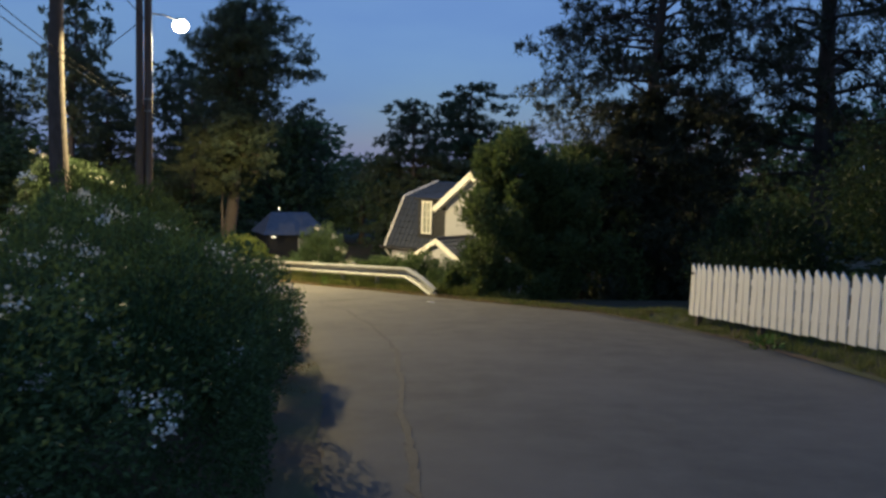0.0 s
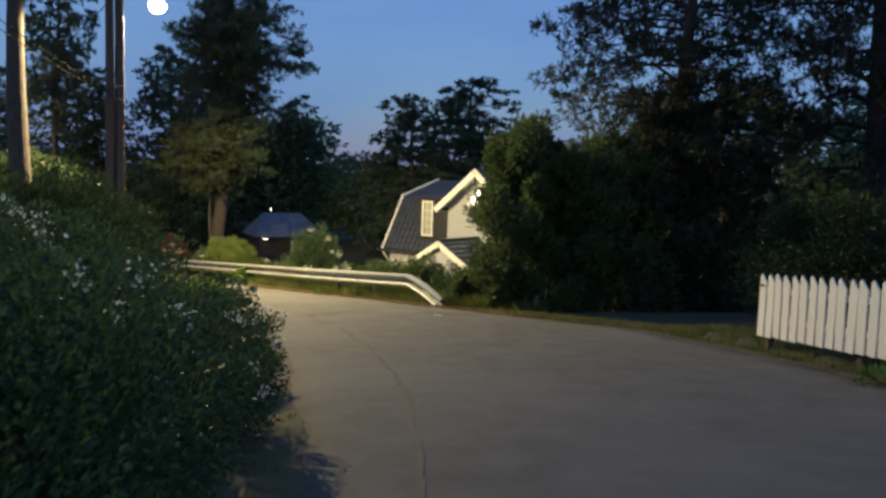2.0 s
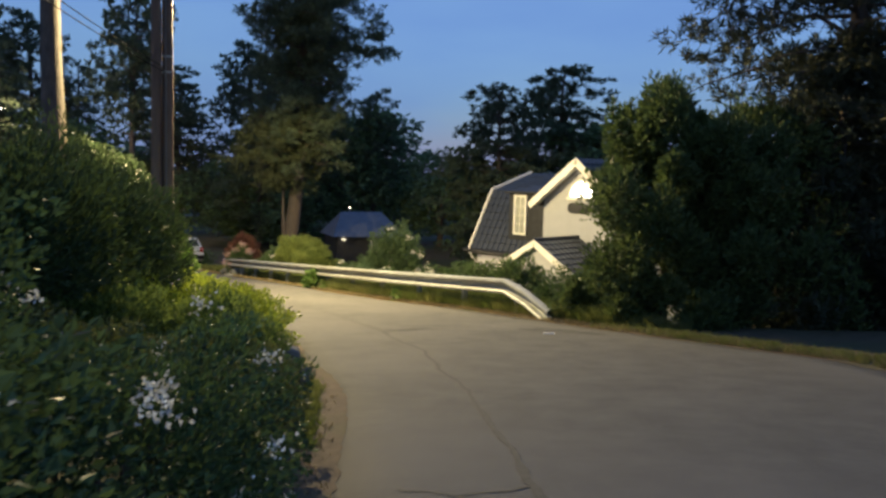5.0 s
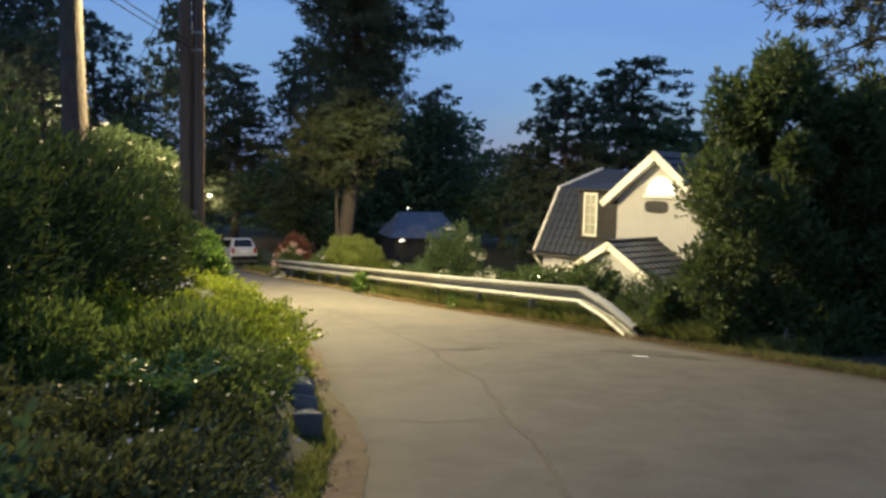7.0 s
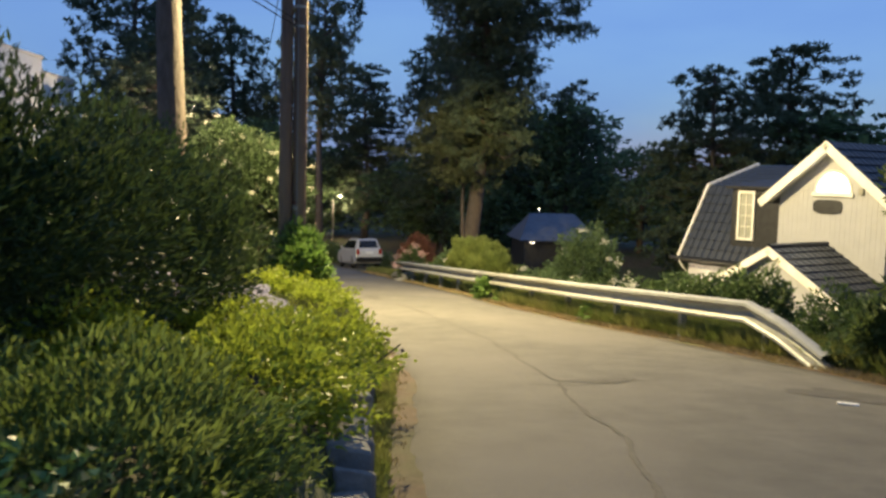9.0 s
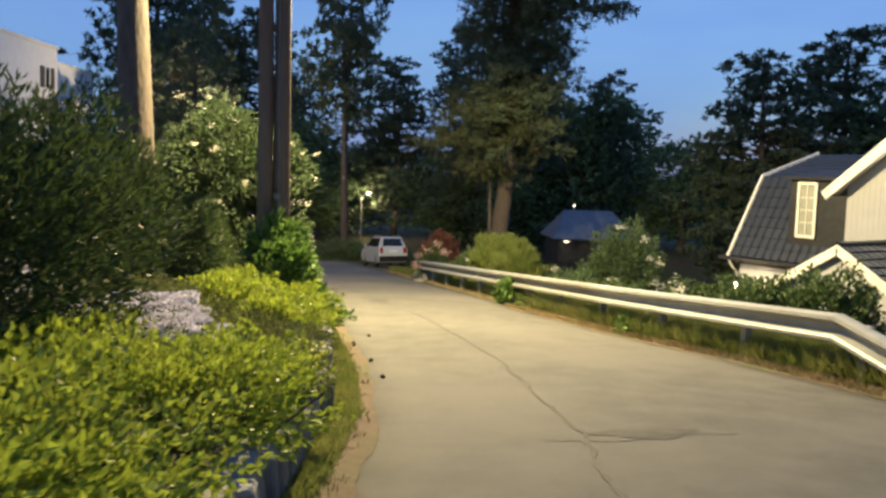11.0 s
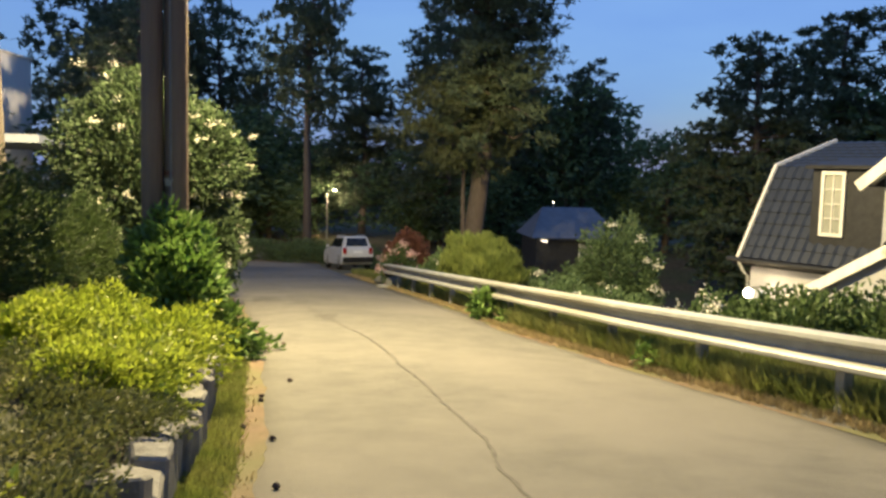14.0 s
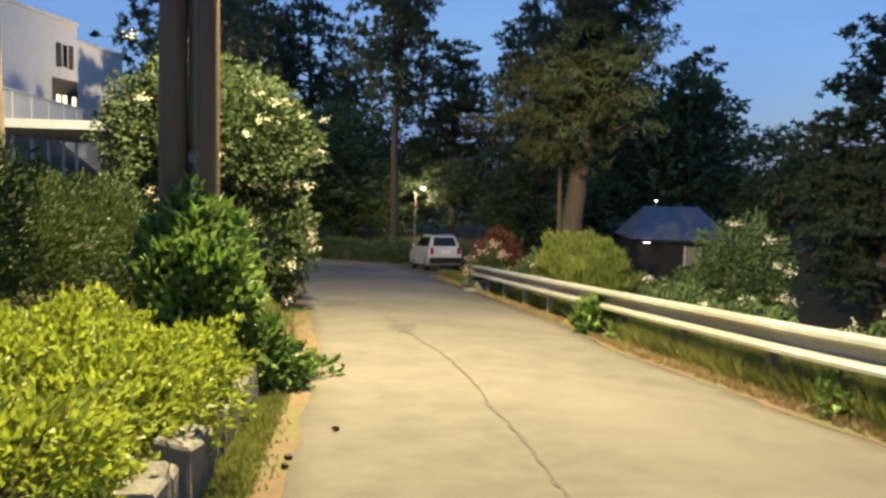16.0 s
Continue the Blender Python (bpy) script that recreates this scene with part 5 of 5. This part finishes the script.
# ---- far buildings ----
def blue_cottage():
    root = thing("cottage", (-13.3, 60.6, -6.6), "low cottage with a blue-grey hipped roof among trees", "cottage", rz=28)
    boxed("wall", (-2.2, 0, 0), (2.2, 3.6, 3.2), DARK_WOOD, root)
    bm = bmesh.new()
    a = [bm.verts.new(p) for p in ((-2.5, -0.3, 3.15), (2.5, -0.3, 3.15), (2.5, 3.9, 3.15), (-2.5, 3.9, 3.15))]
    b = [bm.verts.new(p) for p in ((-1.5, 1.8, 4.7), (1.3, 1.8, 4.7))]
    for f in ((a[0], a[1], b[1], b[0]), (a[1], a[2], b[1]), (a[2], a[3], b[0], b[1]), (a[3], a[0], b[0]), (a[3], a[2], a[1], a[0])):
        bm.faces.new(f)
    part("roof", bm, material("blue_grey_roof", (0.10, 0.11, 0.13), (0.15, 0.16, 0.185), scale=3, rough=0.5, bump=0.2), root)
    boxed("fascia", (-2.1, -0.36, 3.02), (2.1, -0.3, 3.14), DARK_WOOD, root)
    boxed("porch_light", (-1.95, -0.42, 3.0), (-1.65, -0.37, 3.015), LIT_FAR, root)
    w = boxed("window", (0.2, -0.03, 1.9), (0.9, 0.02, 2.8), PANE, root)
    boxed("window_frame", (0.12, -0.05, 1.85), (0.2, 0.02, 2.85), WHITE_WOOD, w)
    boxed("window_frame", (0.9, -0.05, 1.85), (0.98, 0.02, 2.85), WHITE_WOOD, w)
    tubes("flue", [([(-0.9, 1.8, 4.5), (-0.9, 1.8, 4.95)], [0.06, 0.06])], STEEL, root)
    boxed("flue_light", (-0.93, 1.77, 4.95), (-0.87, 1.83, 5.0), LIT_FAR, root)
    return root


blue_cottage()


def hill_house():
    ang = math.degrees(math.atan2(48.3 - 44.6, -41.2 + 39.5))
    root = thing("hill_house", (-39.5, 44.6, 0), "two-storey white house with dark shutters on the slope", "house", rz=ang)
    # x along the facade towards its right end, -y out to the lane
    boxed("wall", (-7, 0, -3), (4.07, 7, 6.4), PALE_WALL, root)
    boxed("extension_wall", (4.07, 1.0, -3), (11.5, 6.5, 5.9), PALE_WALL, root)
    slab("roof", [(-7.2, -0.08, 6.55), (4.15, -0.08, 6.55), (4.15, 7.1, 6.75), (-7.2, 7.1, 6.75)], 0.15, WHITE_WOOD, root)
    slab("extension_roof", [(4.08, 0.92, 6.02), (11.6, 0.92, 5.98), (11.6, 6.6, 6.1), (4.08, 6.6, 6.12)], 0.12, WHITE_WOOD, root)
    w = boxed("window", (2.55, -0.04, 4.2), (3.0, 0.02, 5.25), GLASS, root)
    for x in (2.45, 3.0):
        boxed("window_frame", (x, -0.06, 4.15), (x + 0.1, 0.02, 5.3), WHITE_WOOD, w)
    for x in (2.0, 3.15):
        boxed("shutter", (x, -0.07, 4.15), (x + 0.42, -0.005, 5.3), DARK_WOOD, root)
    # flat black panel on the wall, painted shade of the ground-floor opening
    boxed("recess_shade", (1.6, -0.05, 1.2), (4.0, 0.02, 3.6), DARK_WOOD, root)
    for x in (1.9, 2.5, 3.4):
        boxed("lit_window", (x, -0.09, 2.1), (x + 0.3, -0.05, 2.8), LIT_ROOM, root)
    return root


hill_house()


def deck():
    a, b = Vector((-23.0, 30.1, 0.55)), Vector((-31.6, 40.9, 0.55))
    d = b - a
    root = thing("deck", a, "raised wooden deck with a pale slatted railing", "deck", rz=math.degrees(math.atan2(d.y, d.x)))
    L = d.length
    boxed("floor", (0, -3.5, -0.2), (L, 0, 0), DECK_PAINT, root)
    boxed("fascia", (0, 0.0, -0.25), (L, 0.04, 0.02), DECK_PAINT, root)
    boxed("handrail", (0, -0.06, 0.98), (L, 0.07, 1.05), DECK_PAINT, root)
    for x in np.arange(0, L, 1.8):
        boxed("post", (x, -0.06, -3.6), (x + 0.1, 0.03, 0.98), DECK_PAINT, root)
    slat = None
    for x in np.arange(0.12, L - 0.1, 0.16):
        if slat is None:
            ob = boxed("slat", (0, -0.02, 0.08), (0.12, 0.01, 0.98), DECK_PAINT, root)
            slat = ob.data
        else:
            ob = new("slat", slat)
            ob.parent = root
        ob.location = (x, 0, 0)
    return root


deck()


# ---- far lamps, cables, far hedge ----
def far_lamp(x, y, z, label, pole_to=None, r=0.09):
    root = thing("street_lamp", (x, y, z), label, "street lamp", "far lamps")
    bm = bmesh.new()
    bmesh.ops.create_uvsphere(bm, u_segments=12, v_segments=8, radius=r)
    bm.transform(Matrix.Diagonal((1.6, 1.2, 0.7, 1)))
    part("lamp_head", bm, LIT_FAR, root)
    g = gz(x, y) - z
    tubes("arm", [([(0, 0, 0.06), (-0.35, 0, 0.05), (-0.72, 0, -0.1)], [0.03, 0.03, 0.04])], STEEL, root)
    tubes("mast", [([(-0.72, 0, g - 0.2), (-0.72, 0, -0.1)], [0.07, 0.05])], STEEL, root, 10)
    return root


far_lamp(-36.6, 76.2, -1.8, "distant lit street lamp on a pale steel mast", r=0.09)
point_lamp("far_lamp_light", (-36.6, 76.2, -2.05), 130, (1.0, 0.78, 0.5), 0.12)
far_lamp(-35.4, 54.6, 4.13, "lit street lamp up the slope among trees", r=0.14)
point_lamp("slope_lamp_light", (-35.4, 54.6, 3.85), 420, (1.0, 0.78, 0.5), 0.12)
for p in ((-41.58, 79.33, 0.78), (-40.9, 78.0, -2.1)):
    ob = boxed("distant_window", (-0.035, -0.02, -0.045), (0.035, 0.02, 0.045), LIT_FAR)
    ob.location = p
    tagged(ob, "tiny lit window far off between the trees", "lit window", "distant windows")


def cable(a, b, sag, r, label="thin black overhead cable running to the pole"):
    a, b = Vector(a), Vector(b)
    pts = []
    for k in range(25):
        s = k / 24
        p = a.lerp(b, s)
        p.z -= sag * 4 * s * (1 - s)
        pts.append(p - a)
    root = thing("overhead_cable", a, label, "cable", "cables")
    tubes("wire", [(pts, [r] * 25)], RUBBER, root, 6)
    return root


cable((-10.0, 24.85, 3.1), (-9.0, 12.0, 5.3), 0.25, 0.010)
cable((-10.0, 24.85, 3.0), (-9.0, 12.0, 5.05), 0.25, 0.010)
cable((-10.1, 24.8, 5.75), (-7.6, 12.0, 7.2), 0.3, 0.012)
cable((-10.1, 24.8, 5.75), (-34, 60, 7.5), 0.9, 0.014)
shrub("far_hedge", rng, [((-46 + 3.4 * k, 60.2 - 0.25 * k, gz(-46 + 3.4 * k, 60.2 - 0.25 * k, 0.3)), (2.2, 0.8, 0.95)) for k in range(7)], 26000, 0.16, 0.08, FARLEAF, "clipped low hedge across the end of the lane", "hedge")
shrub("verge_island", rng, [((-29.2, 61.4, gz(-29.2, 61.4, 0.2)), (2.0, 1.6, 0.55)), ((-27.4, 60.2, gz(-27.4, 60.2, 0.2)), (1.6, 1.4, 0.45))], 9000, 0.18, 0.06, GRASS, "grassy undergrowth round the foot of a pine", "undergrowth")
